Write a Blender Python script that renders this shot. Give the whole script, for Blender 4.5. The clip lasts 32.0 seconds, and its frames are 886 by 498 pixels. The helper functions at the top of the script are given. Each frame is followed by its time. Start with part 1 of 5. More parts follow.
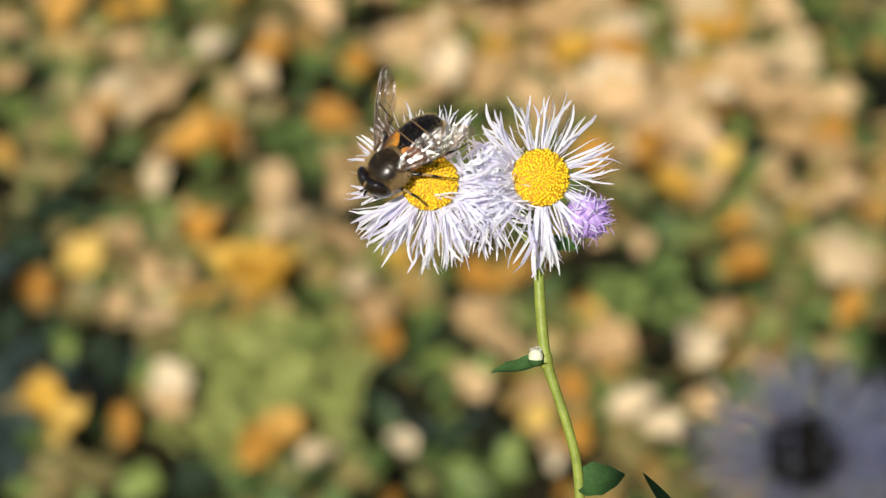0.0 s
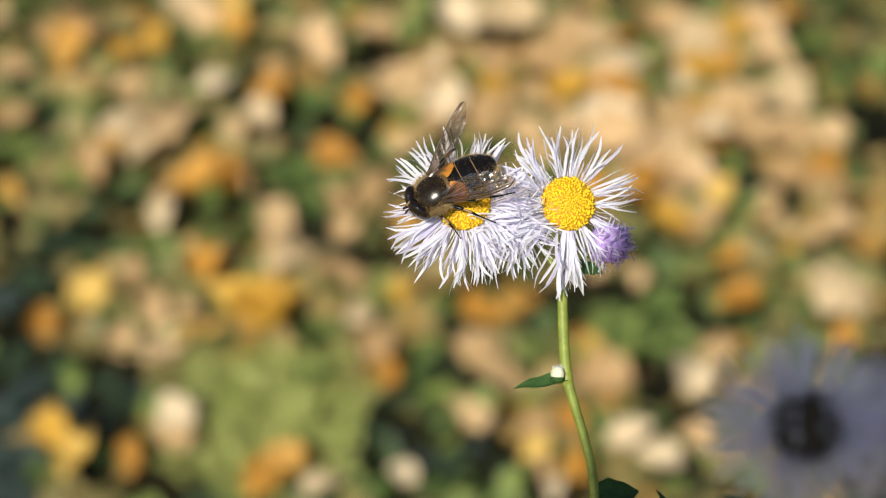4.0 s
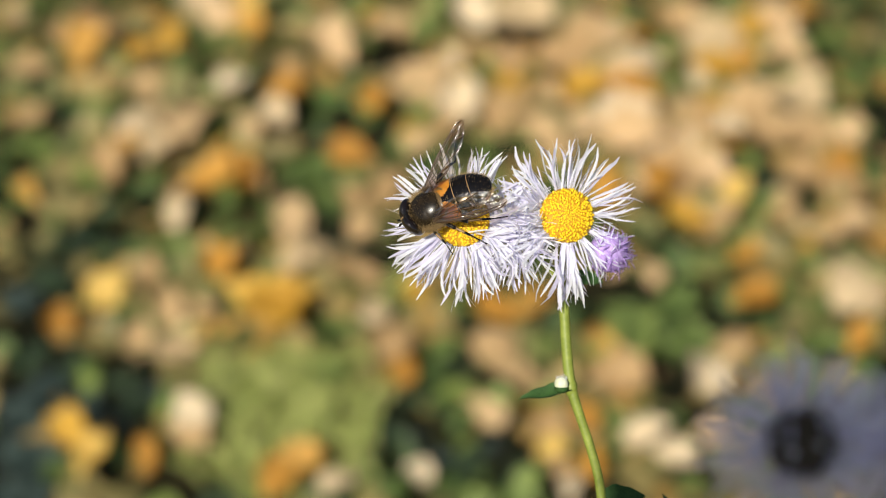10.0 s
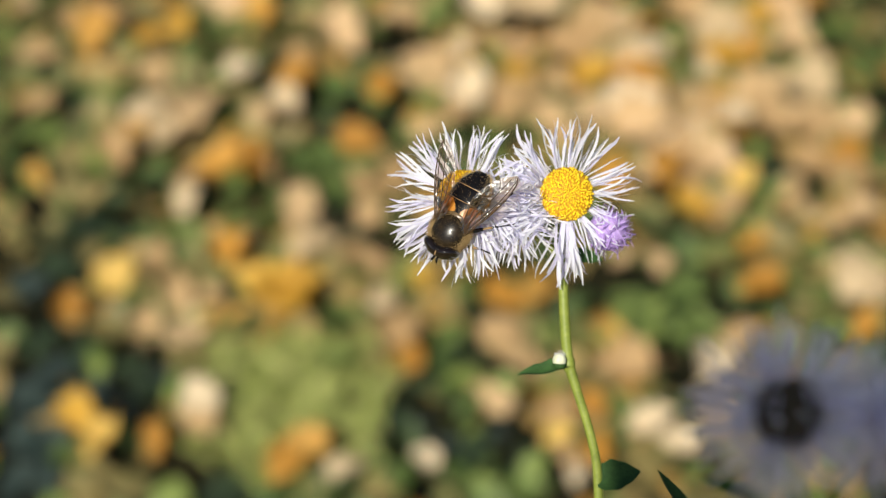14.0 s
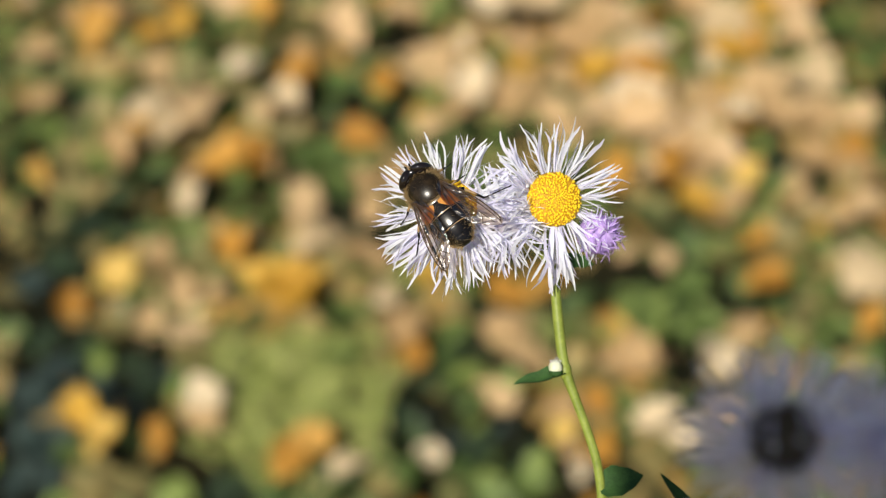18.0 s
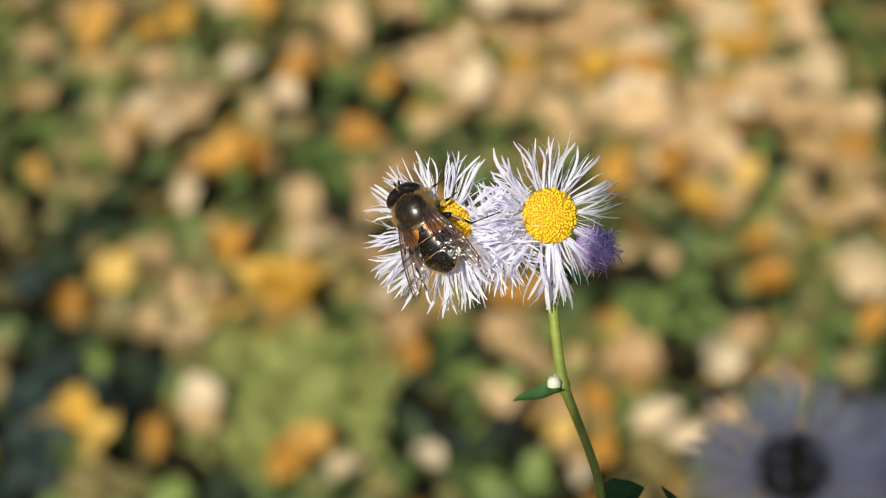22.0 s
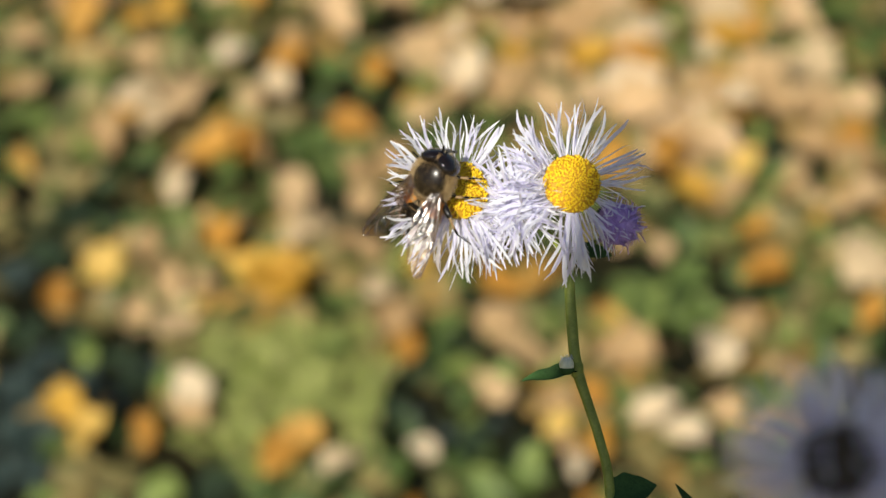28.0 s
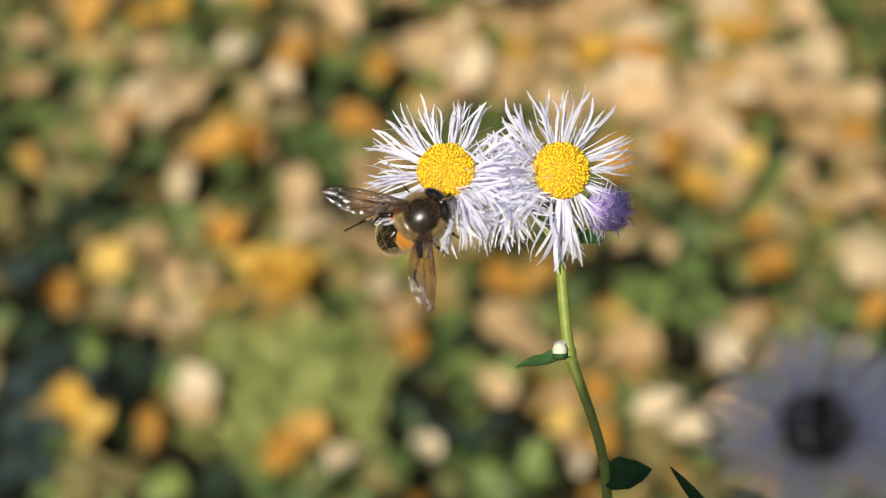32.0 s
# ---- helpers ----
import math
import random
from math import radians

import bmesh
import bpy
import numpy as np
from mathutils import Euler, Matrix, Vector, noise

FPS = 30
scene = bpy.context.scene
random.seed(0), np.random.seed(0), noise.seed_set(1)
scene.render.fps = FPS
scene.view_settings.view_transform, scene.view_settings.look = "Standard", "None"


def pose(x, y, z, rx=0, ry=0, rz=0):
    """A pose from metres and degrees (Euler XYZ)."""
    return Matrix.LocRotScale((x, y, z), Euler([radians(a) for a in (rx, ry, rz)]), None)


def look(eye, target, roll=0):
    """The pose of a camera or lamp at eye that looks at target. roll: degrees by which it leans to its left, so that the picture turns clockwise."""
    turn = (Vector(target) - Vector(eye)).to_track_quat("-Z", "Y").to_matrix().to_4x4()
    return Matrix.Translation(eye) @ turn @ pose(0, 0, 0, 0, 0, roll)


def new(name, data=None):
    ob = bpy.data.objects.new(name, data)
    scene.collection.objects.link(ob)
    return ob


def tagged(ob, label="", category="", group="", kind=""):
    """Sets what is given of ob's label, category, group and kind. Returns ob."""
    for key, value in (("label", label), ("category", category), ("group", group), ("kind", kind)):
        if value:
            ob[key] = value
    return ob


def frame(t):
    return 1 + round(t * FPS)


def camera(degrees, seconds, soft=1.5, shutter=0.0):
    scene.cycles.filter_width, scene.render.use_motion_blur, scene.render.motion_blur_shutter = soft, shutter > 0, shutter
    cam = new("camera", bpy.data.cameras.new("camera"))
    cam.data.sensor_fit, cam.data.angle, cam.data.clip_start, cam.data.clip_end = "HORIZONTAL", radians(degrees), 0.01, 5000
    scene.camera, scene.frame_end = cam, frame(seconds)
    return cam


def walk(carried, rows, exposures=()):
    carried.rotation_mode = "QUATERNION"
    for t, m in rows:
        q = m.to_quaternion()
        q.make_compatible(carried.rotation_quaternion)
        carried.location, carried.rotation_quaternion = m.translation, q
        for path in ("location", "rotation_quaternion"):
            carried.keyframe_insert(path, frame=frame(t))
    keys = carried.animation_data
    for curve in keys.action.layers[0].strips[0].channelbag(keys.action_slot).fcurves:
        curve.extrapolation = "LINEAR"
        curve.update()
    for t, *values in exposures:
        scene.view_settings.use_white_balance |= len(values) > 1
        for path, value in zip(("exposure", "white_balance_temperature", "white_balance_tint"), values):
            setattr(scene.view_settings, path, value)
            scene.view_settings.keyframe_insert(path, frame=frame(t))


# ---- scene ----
MM = 0.001
cam = camera(30.0, 32.0, soft=1.0)
cam.data.dof.use_dof = True
cam.data.dof.focus_distance = 0.2052
cam.data.dof.aperture_fstop = 15.5
cam.data.dof.aperture_blades = 0
walk(cam, [
    (0, pose(0.00000, 0.01282, 0.63951, 50.86, -0.59, -0.24)), (0.5, pose(0.00000, 0.00922, 0.64232, 51.18, -0.52, -0.24)),
    (1, pose(0.00000, 0.00672, 0.64427, 51.35, -0.53, -0.25)), (1.5, pose(0.00000, 0.00541, 0.64529, 51.55, -0.44, -0.32)),
    (2, pose(0.00000, 0.00404, 0.64637, 51.61, -0.47, -0.36)), (2.5, pose(0.00000, 0.00212, 0.64787, 51.70, -0.45, -0.35)),
    (3, pose(0.00000, 0.00071, 0.64897, 51.89, -0.46, -0.33)), (3.5, pose(0.00000, 0.00023, 0.64934, 52.03, -0.42, -0.39)),
    (5.5, pose(0.00000, -0.00259, 0.65154, 52.07, -0.14, 0.02)), (6, pose(0.00000, -0.00278, 0.65170, 52.19, 0.04, 0.27)),
    (6.5, pose(0.00000, -0.00214, 0.65119, 52.36, -0.03, 0.20)), (7, pose(0.00000, -0.00128, 0.65053, 52.29, -0.09, 0.19)),
    (7.5, pose(0.00000, -0.00096, 0.65027, 52.28, -0.02, 0.23)), (8, pose(0.00000, -0.00024, 0.64971, 51.98, -0.07, 0.19)),
    (8.5, pose(0.00000, -0.00008, 0.64958, 51.99, -0.03, 0.09)), (9, pose(0.00000, -0.00020, 0.64968, 52.00, -0.00, -0.00)),
    (9.5, pose(0.00000, -0.00049, 0.64991, 51.96, 0.01, 0.03)), (10, pose(0.00000, -0.00071, 0.65008, 52.00, -0.01, -0.01)),
    (10.5, pose(0.00000, -0.00071, 0.65008, 51.99, -0.02, -0.01)), (11, pose(0.00000, -0.00123, 0.65048, 51.98, -0.05, -0.04)),
    (11.5, pose(0.00000, -0.00180, 0.65093, 51.88, -0.05, 0.04)), (12, pose(0.00000, -0.00227, 0.65130, 51.84, -0.05, 0.12)),
    (12.5, pose(0.00000, -0.00279, 0.65170, 51.81, -0.08, 0.17)), (13, pose(0.00000, -0.00299, 0.65186, 51.74, -0.05, 0.28)),
    (13.5, pose(0.00000, -0.00321, 0.65203, 51.66, -0.01, 0.34)), (14, pose(0.00000, -0.00362, 0.65235, 51.55, -0.04, 0.34)),
    (14.5, pose(0.00000, -0.00370, 0.65241, 51.48, 0.01, 0.41)), (16.5, pose(0.00000, -0.00198, 0.65107, 51.35, 0.17, 0.37)),
    (17, pose(0.00000, -0.00249, 0.65147, 51.41, 0.18, 0.38)), (17.5, pose(0.00000, -0.00198, 0.65107, 51.42, 0.14, 0.29)),
    (18, pose(0.00000, -0.00056, 0.64996, 51.42, 0.19, 0.32)), (18.5, pose(0.00000, 0.00055, 0.64909, 51.45, 0.21, 0.31)),
    (19, pose(0.00000, 0.00100, 0.64874, 51.41, 0.19, 0.29)), (19.5, pose(0.00000, 0.00064, 0.64902, 51.42, 0.16, 0.33)),
    (20, pose(0.00000, -0.00002, 0.64954, 51.41, 0.10, 0.37)), (20.5, pose(0.00000, -0.00061, 0.65000, 51.43, 0.10, 0.39)),
    (21, pose(0.00000, -0.00033, 0.64978, 51.44, 0.06, 0.43)), (21.5, pose(0.00000, 0.00155, 0.64831, 51.47, 0.07, 0.44)),
    (22, pose(0.00000, 0.00349, 0.64680, 51.40, 0.09, 0.38)), (22.5, pose(0.00000, 0.00369, 0.64664, 51.30, 0.04, 0.39)),
    (23, pose(0.00000, 0.00292, 0.64724, 51.27, 0.02, 0.40)), (23.5, pose(0.00000, 0.00342, 0.64685, 51.22, 0.07, 0.49)),
    (24, pose(0.00000, 0.00499, 0.64562, 51.09, 0.11, 0.48)), (24.5, pose(0.00000, 0.00645, 0.64449, 51.02, 0.10, 0.44)),
    (25, pose(0.00000, 0.00689, 0.64414, 50.89, 0.12, 0.41)), (25.5, pose(0.00000, 0.00700, 0.64405, 50.82, 0.10, 0.33)),
    (27.5, pose(0.00000, 0.01325, 0.63917, 50.88, 0.13, 0.16)), (28, pose(0.00000, 0.01400, 0.63859, 51.06, 0.09, 0.09)),
    (28.5, pose(0.00000, 0.01311, 0.63928, 51.03, -0.04, 0.01)), (29, pose(0.00000, 0.01196, 0.64018, 50.89, 0.02, 0.10)),
    (29.5, pose(0.00000, 0.01141, 0.64061, 50.83, 0.13, 0.21)), (30, pose(0.00000, 0.01115, 0.64081, 50.89, 0.16, 0.21)),
    (30.5, pose(0.00000, 0.01129, 0.64070, 50.96, 0.17, 0.26)), (31, pose(0.00000, 0.01155, 0.64050, 51.02, 0.22, 0.28)),
    (31.5, pose(0.00000, 0.01179, 0.64031, 51.03, 0.26, 0.33)), (32, pose(0.00000, 0.01227, 0.63994, 50.98, 0.17, 0.21)),
], exposures=((0, 0.14), (9, 0.12), (17, 0.08), (24, 0.05), (28, 0.08), (32, 0.08)))

# ---- daylight ----
SUN = Vector((-0.28, -0.675, 0.68)).normalized()
world = bpy.data.worlds.new("sky")
scene.world = world
world.use_nodes = True
_n = world.node_tree.nodes
_sky = _n.new("ShaderNodeTexSky")
_sky.sky_type = "NISHITA"
_sky.sun_disc = False
_sky.sun_elevation = math.asin(SUN.z)
_sky.sun_rotation = math.atan2(SUN.x, SUN.y)
_n["Background"].inputs["Strength"].default_value = 0.060
world.node_tree.links.new(_sky.outputs["Color"], _n["Background"].inputs["Color"])
sun = new("sun", bpy.data.lights.new("sun", "SUN"))
sun.data.energy = 5.0
sun.data.angle = radians(0.53)
sun.data.color = (1.0, 0.945, 0.825)
sun.matrix_world = look(SUN * 4, (0, 0, 0))

# ---- materials ----
def material(name):
    m = bpy.data.materials.new(name)
    m.use_nodes = True
    t = m.node_tree
    return m, t.nodes, t.links, t.nodes["Principled BSDF"]


def ramp(nodes, stops):
    r = nodes.new("ShaderNodeValToRGB")
    el = r.color_ramp.elements
    while len(el) < len(stops):
        el.new(0.5)
    for e, (p, c) in zip(el, stops):
        e.position, e.color = p, (*c, 1)
    return r


def noise_tex(nodes, links, scale, detail=4.0, coord="Object"):
    tc = nodes.new("ShaderNodeTexCoord")
    nz = nodes.new("ShaderNodeTexNoise")
    nz.inputs["Scale"].default_value = scale
    nz.inputs["Detail"].default_value = detail
    links.new(tc.outputs[coord], nz.inputs["Vector"])
    return nz


def bump(nodes, links, bsdf, source, strength, distance):
    b = nodes.new("ShaderNodeBump")
    b.inputs["Strength"].default_value = strength
    b.inputs["Distance"].default_value = distance
    links.new(source, b.inputs["Height"])
    links.new(b.outputs["Normal"], bsdf.inputs["Normal"])


def plain(name, dark, light, scale, rough=0.5, bump_amount=0.3, depth=0.0002, coat=0.0, spec=0.5):
    """Two-tone mottled surface with fine relief; scale in cells per metre."""
    m, n, l, b = material(name)
    nz = noise_tex(n, l, scale)
    fine = noise_tex(n, l, scale * 7, 3.0)
    mix = n.new("ShaderNodeMath")
    mix.operation = "MULTIPLY_ADD"
    mix.inputs[1].default_value = 0.35
    l.new(fine.outputs["Fac"], mix.inputs[0])
    half = n.new("ShaderNodeMath")
    half.operation = "MULTIPLY"
    half.inputs[1].default_value = 0.65
    l.new(nz.outputs["Fac"], half.inputs[0])
    l.new(half.outputs[0], mix.inputs[2])
    r = ramp(n, [(0.34, dark), (0.66, light)])
    l.new(mix.outputs[0], r.inputs["Fac"])
    l.new(r.outputs["Color"], b.inputs["Base Color"])
    b.inputs["Roughness"].default_value = rough
    b.inputs["Specular IOR Level"].default_value = spec
    b.inputs["Coat Weight"].default_value = coat
    bump(n, l, b, mix.outputs[0], bump_amount, depth)
    return m


def petal_material():
    """Thin pale lilac ray, lit through from behind, more mauve towards the tip in some."""
    m, n, l, b = material("ray_petal")
    info = n.new("ShaderNodeObjectInfo")
    nz = noise_tex(n, l, 900, 3.0)
    add = n.new("ShaderNodeMath")
    add.operation = "MULTIPLY_ADD"
    add.inputs[1].default_value = 0.35
    l.new(nz.outputs["Fac"], add.inputs[0])
    l.new(info.outputs["Random"], add.inputs[2])
    r = ramp(n, [(0.1, (0.93, 0.94, 0.98)), (0.7, (0.89, 0.895, 0.97)), (1.0, (0.78, 0.755, 0.94))])
    l.new(add.outputs[0], r.inputs["Fac"])
    out = n["Material Output"]
    tr = n.new("ShaderNodeBsdfTranslucent")
    mx = n.new("ShaderNodeMixShader")
    mx.inputs[0].default_value = 0.46
    b.inputs["Roughness"].default_value = 0.55
    b.inputs["Specular IOR Level"].default_value = 0.35
    l.new(r.outputs["Color"], b.inputs["Base Color"])
    l.new(r.outputs["Color"], tr.inputs["Color"])
    l.new(b.outputs[0], mx.inputs[1])
    l.new(tr.outputs[0], mx.inputs[2])
    l.new(mx.outputs[0], out.inputs["Surface"])
    bump(n, l, b, nz.outputs["Fac"], 0.3, 0.00005)
    return m


def leaf_material(name, stops, translucent=0.25, rough=0.6, island=False):
    """Leaf blade: colour varies from leaf to leaf and in blotches across the blade."""
    m, n, l, b = material(name)
    nz = noise_tex(n, l, 55, 5.0)
    if island:
        src = n.new("ShaderNodeNewGeometry").outputs["Random Per Island"]
    else:
        src = n.new("ShaderNodeObjectInfo").outputs["Random"]
    k = n.new("ShaderNodeMath")
    k.operation = "MULTIPLY_ADD"
    k.inputs[1].default_value = 0.72
    l.new(src, k.inputs[0])
    s = n.new("ShaderNodeMath")
    s.operation = "MULTIPLY_ADD"
    s.inputs[1].default_value = 0.7
    s.inputs[2].default_value = -0.2
    l.new(nz.outputs["Fac"], s.inputs[0])
    l.new(s.outputs[0], k.inputs[2])
    r = ramp(n, stops)
    l.new(k.outputs[0], r.inputs["Fac"])
    tr = n.new("ShaderNodeBsdfTranslucent")
    mx = n.new("ShaderNodeMixShader")
    mx.inputs[0].default_value = translucent
    b.inputs["Roughness"].default_value = rough
    l.new(r.outputs["Color"], b.inputs["Base Color"])
    l.new(r.outputs["Color"], tr.inputs["Color"])
    l.new(b.outputs[0], mx.inputs[1])
    l.new(tr.outputs[0], mx.inputs[2])
    l.new(mx.outputs[0], n["Material Output"].inputs["Surface"])
    bump(n, l, b, nz.outputs["Fac"], 0.5, 0.001)
    return m


def wing_material():
    """Clear brownish film, rippled, that glitters where the sun strikes it."""
    m, n, l, b = material("wing_film")
    tc = n.new("ShaderNodeTexCoord")
    long = n.new("ShaderNodeMapping")
    long.inputs["Scale"].default_value = (1.0, 0.65, 1.0)
    l.new(tc.outputs["Object"], long.inputs["Vector"])
    nz = n.new("ShaderNodeTexNoise")
    nz.inputs["Scale"].default_value = 2300
    nz.inputs["Detail"].default_value = 2.5
    l.new(long.outputs["Vector"], nz.inputs["Vector"])
    big = noise_tex(n, l, 420, 2.0)
    # browner towards the hinge
    xyz = n.new("ShaderNodeSeparateXYZ")
    l.new(tc.outputs["Object"], xyz.inputs["Vector"])
    root = n.new("ShaderNodeMapRange")
    root.inputs["From Min"].default_value = -7.5 * MM
    root.inputs["From Max"].default_value = -1.0 * MM
    root.inputs["To Min"].default_value = -0.05
    root.inputs["To Max"].default_value = 0.20
    l.new(xyz.outputs["Y"], root.inputs["Value"])
    total = n.new("ShaderNodeMath")
    l.new(big.outputs["Fac"], total.inputs[0])
    l.new(root.outputs["Result"], total.inputs[1])
    tp = n.new("ShaderNodeBsdfTransparent")
    tint = ramp(n, [(0.35, (0.86, 0.80, 0.72)), (0.60, (0.60, 0.47, 0.35)), (0.85, (0.42, 0.27, 0.15))])
    l.new(total.outputs[0], tint.inputs["Fac"])
    l.new(tint.outputs["Color"], tp.inputs["Color"])
    gl = n.new("ShaderNodeBsdfGlossy")
    gl.inputs["Roughness"].default_value = 0.20
    gl.inputs["Color"].default_value = (1.0, 0.97, 0.92, 1)
    # the outer half is finely crinkled, the root smooth
    crinkle = n.new("ShaderNodeMapRange")
    crinkle.inputs["From Min"].default_value = -6.0 * MM
    crinkle.inputs["From Max"].default_value = -2.0 * MM
    crinkle.inputs["To Min"].default_value = 1.0
    crinkle.inputs["To Max"].default_value = 0.15
    l.new(xyz.outputs["Y"], crinkle.inputs["Value"])
    relief = n.new("ShaderNodeBump")
    relief.inputs["Distance"].default_value = 0.00034
    l.new(crinkle.outputs["Result"], relief.inputs["Strength"])
    l.new(nz.outputs["Fac"], relief.inputs["Height"])
    l.new(relief.outputs["Normal"], gl.inputs["Normal"])
    mx = n.new("ShaderNodeMixShader")
    mx.inputs[0].default_value = 0.155
    l.new(tp.outputs[0], mx.inputs[1])
    l.new(gl.outputs[0], mx.inputs[2])
    n.remove(b)
    l.new(mx.outputs[0], n["Material Output"].inputs["Surface"])
    return m


def ground_material():
    m, n, l, b = material("litter_soil")
    nz = noise_tex(n, l, 14, 8.0)
    fine = noise_tex(n, l, 120, 6.0)
    # near-black base colour darkens the gaps between the nearer leaves
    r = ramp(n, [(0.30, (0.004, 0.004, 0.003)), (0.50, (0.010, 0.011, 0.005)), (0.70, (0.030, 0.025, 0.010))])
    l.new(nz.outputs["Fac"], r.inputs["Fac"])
    tc = n.new("ShaderNodeTexCoord")
    cells = n.new("ShaderNodeTexVoronoi")
    cells.inputs["Scale"].default_value = 26
    l.new(tc.outputs["Object"], cells.inputs["Vector"])
    one = n.new("ShaderNodeSeparateColor")
    l.new(cells.outputs["Color"], one.inputs["Color"])
    leaves = ramp(n, [(0.05, (0.03, 0.03, 0.012)), (0.3, (0.10, 0.12, 0.035)), (0.5, (0.30, 0.22, 0.09)), (0.75, (0.44, 0.30, 0.13)), (0.95, (0.55, 0.42, 0.22))])
    l.new(one.outputs["Red"], leaves.inputs["Fac"])
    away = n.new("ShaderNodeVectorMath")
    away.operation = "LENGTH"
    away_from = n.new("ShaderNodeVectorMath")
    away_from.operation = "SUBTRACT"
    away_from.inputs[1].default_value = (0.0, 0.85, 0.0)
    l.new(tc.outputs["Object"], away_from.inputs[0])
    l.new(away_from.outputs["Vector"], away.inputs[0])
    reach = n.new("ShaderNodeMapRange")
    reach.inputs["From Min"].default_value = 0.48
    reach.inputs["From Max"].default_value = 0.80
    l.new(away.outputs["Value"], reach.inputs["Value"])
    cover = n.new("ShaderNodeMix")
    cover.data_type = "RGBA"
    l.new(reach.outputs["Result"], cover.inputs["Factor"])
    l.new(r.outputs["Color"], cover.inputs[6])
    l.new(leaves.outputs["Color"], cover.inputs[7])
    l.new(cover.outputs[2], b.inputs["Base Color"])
    b.inputs["Roughness"].default_value = 0.95
    b.inputs["Specular IOR Level"].default_value = 0.1
    bump(n, l, b, fine.outputs["Fac"], 1.0, 0.01)
    return m


PETAL = petal_material()
MAUVE = plain("mauve_petal", (0.22, 0.12, 0.42), (0.56, 0.40, 0.76), 1300, 0.6, 0.2, 0.00005)
DISC_YELLOW = plain("disc_floret_yellow", (0.78, 0.49, 0.006), (0.93, 0.71, 0.018), 1500, 0.5, 0.3, 0.00006)
# darker than the florets: shade in the gaps between them is in this colour
DISC_BASE = plain("disc_base", (0.42, 0.20, 0.004), (0.60, 0.34, 0.008), 1200, 0.7)
STEM_GREEN = plain("stem_green", (0.15, 0.19, 0.025), (0.27, 0.32, 0.055), 500, 0.5, 0.4, 0.0001, spec=0.4)
LEAF_GREEN = plain("stem_leaf_green", (0.018, 0.050, 0.012), (0.045, 0.105, 0.026), 500, 0.7, 0.5, 0.0001, spec=0.2)
BUD_WHITE = plain("bud_white", (0.46, 0.50, 0.30), (0.80, 0.80, 0.62), 1100, 0.6)
DARK_FLORET = plain("dark_brown_floret", (0.05, 0.045, 0.035), (0.14, 0.115, 0.075), 1500, 0.9, spec=0.1)

FLY_BLACK = plain("fly_black", (0.003, 0.0025, 0.0025), (0.009, 0.007, 0.006), 2500, 0.17, 0.15, 0.00002, spec=0.42)
FLY_THORAX = plain("fly_thorax", (0.007, 0.005, 0.0028), (0.028, 0.018, 0.008), 800, 0.27, 0.4, 0.00003, spec=0.34)
FLY_ORANGE = plain("fly_orange", (0.36, 0.125, 0.010), (0.56, 0.235, 0.028), 1800, 0.36, 0.3, 0.00004)
FLY_BAND = plain("fly_band", (0.16, 0.09, 0.03), (0.32, 0.19, 0.08), 1800, 0.45)
FLY_SCUT = plain("fly_scutellum", (0.07, 0.042, 0.016), (0.15, 0.092, 0.036), 1800, 0.30, 0.3, 0.00004, coat=0.3)
FLY_EYE = plain("fly_eye", (0.006, 0.004, 0.004), (0.012, 0.008, 0.007), 3000, 0.09, 0.05, 0.00001, coat=0.25, spec=0.5)
FLY_HAIR = plain("fly_hair", (0.20, 0.130, 0.05), (0.43, 0.30, 0.14), 1500, 0.55)
FLY_FACE = plain("fly_face", (0.30, 0.24, 0.15), (0.50, 0.42, 0.28), 1800, 0.6)
FLY_SHANK = plain("fly_shank", (0.22, 0.13, 0.05), (0.42, 0.28, 0.13), 1800, 0.5)
WING = wing_material()
VEIN = plain("wing_vein", (0.035, 0.020, 0.010), (0.09, 0.05, 0.022), 1500, 0.35)

SOIL = ground_material()
LEAF_TAN = leaf_material("fallen_tan", [(0.05, (0.36, 0.22, 0.090)), (0.5, (0.58, 0.385, 0.180)), (0.95, (0.73, 0.515, 0.285))])
LEAF_ORANGE = leaf_material("fallen_orange", [(0.05, (0.36, 0.16, 0.015)), (0.5, (0.60, 0.30, 0.040)), (0.95, (0.66, 0.40, 0.11))])
LEAF_GOLD = leaf_material("fallen_gold", [(0.05, (0.44, 0.23, 0.018)), (0.5, (0.66, 0.38, 0.042)), (0.95, (0.76, 0.52, 0.14))])
LEAF_PALE = leaf_material("fallen_pale", [(0.05, (0.55, 0.40, 0.21)), (0.5, (0.68, 0.52, 0.31)), (0.95, (0.80, 0.66, 0.45))])
LEAF_OLIVE = leaf_material("fallen_olive", [(0.05, (0.11, 0.12, 0.028)), (0.5, (0.24, 0.235, 0.075)), (0.95, (0.40, 0.36, 0.15))])
LITTER = leaf_material("leaf_litter", [(0.02, (0.07, 0.06, 0.02)), (0.2, (0.16, 0.14, 0.045)), (0.45, (0.30, 0.24, 0.085)), (0.65, (0.44, 0.31, 0.12)), (0.8, (0.46, 0.24, 0.035)), (0.92, (0.50, 0.42, 0.19)), (1.0, (0.66, 0.54, 0.30))], island=True)
COVER = leaf_material("ground_cover", [(0.05, (0.038, 0.066, 0.018)), (0.5, (0.105, 0.165, 0.036)), (0.95, (0.29, 0.36, 0.09))], 0.25, 0.6, island=True)
WEED = leaf_material("weed_leaf", [(0.1, (0.07, 0.12, 0.025)), (0.5, (0.15, 0.225, 0.05)), (0.9, (0.27, 0.34, 0.10))], 0.3, 0.5)
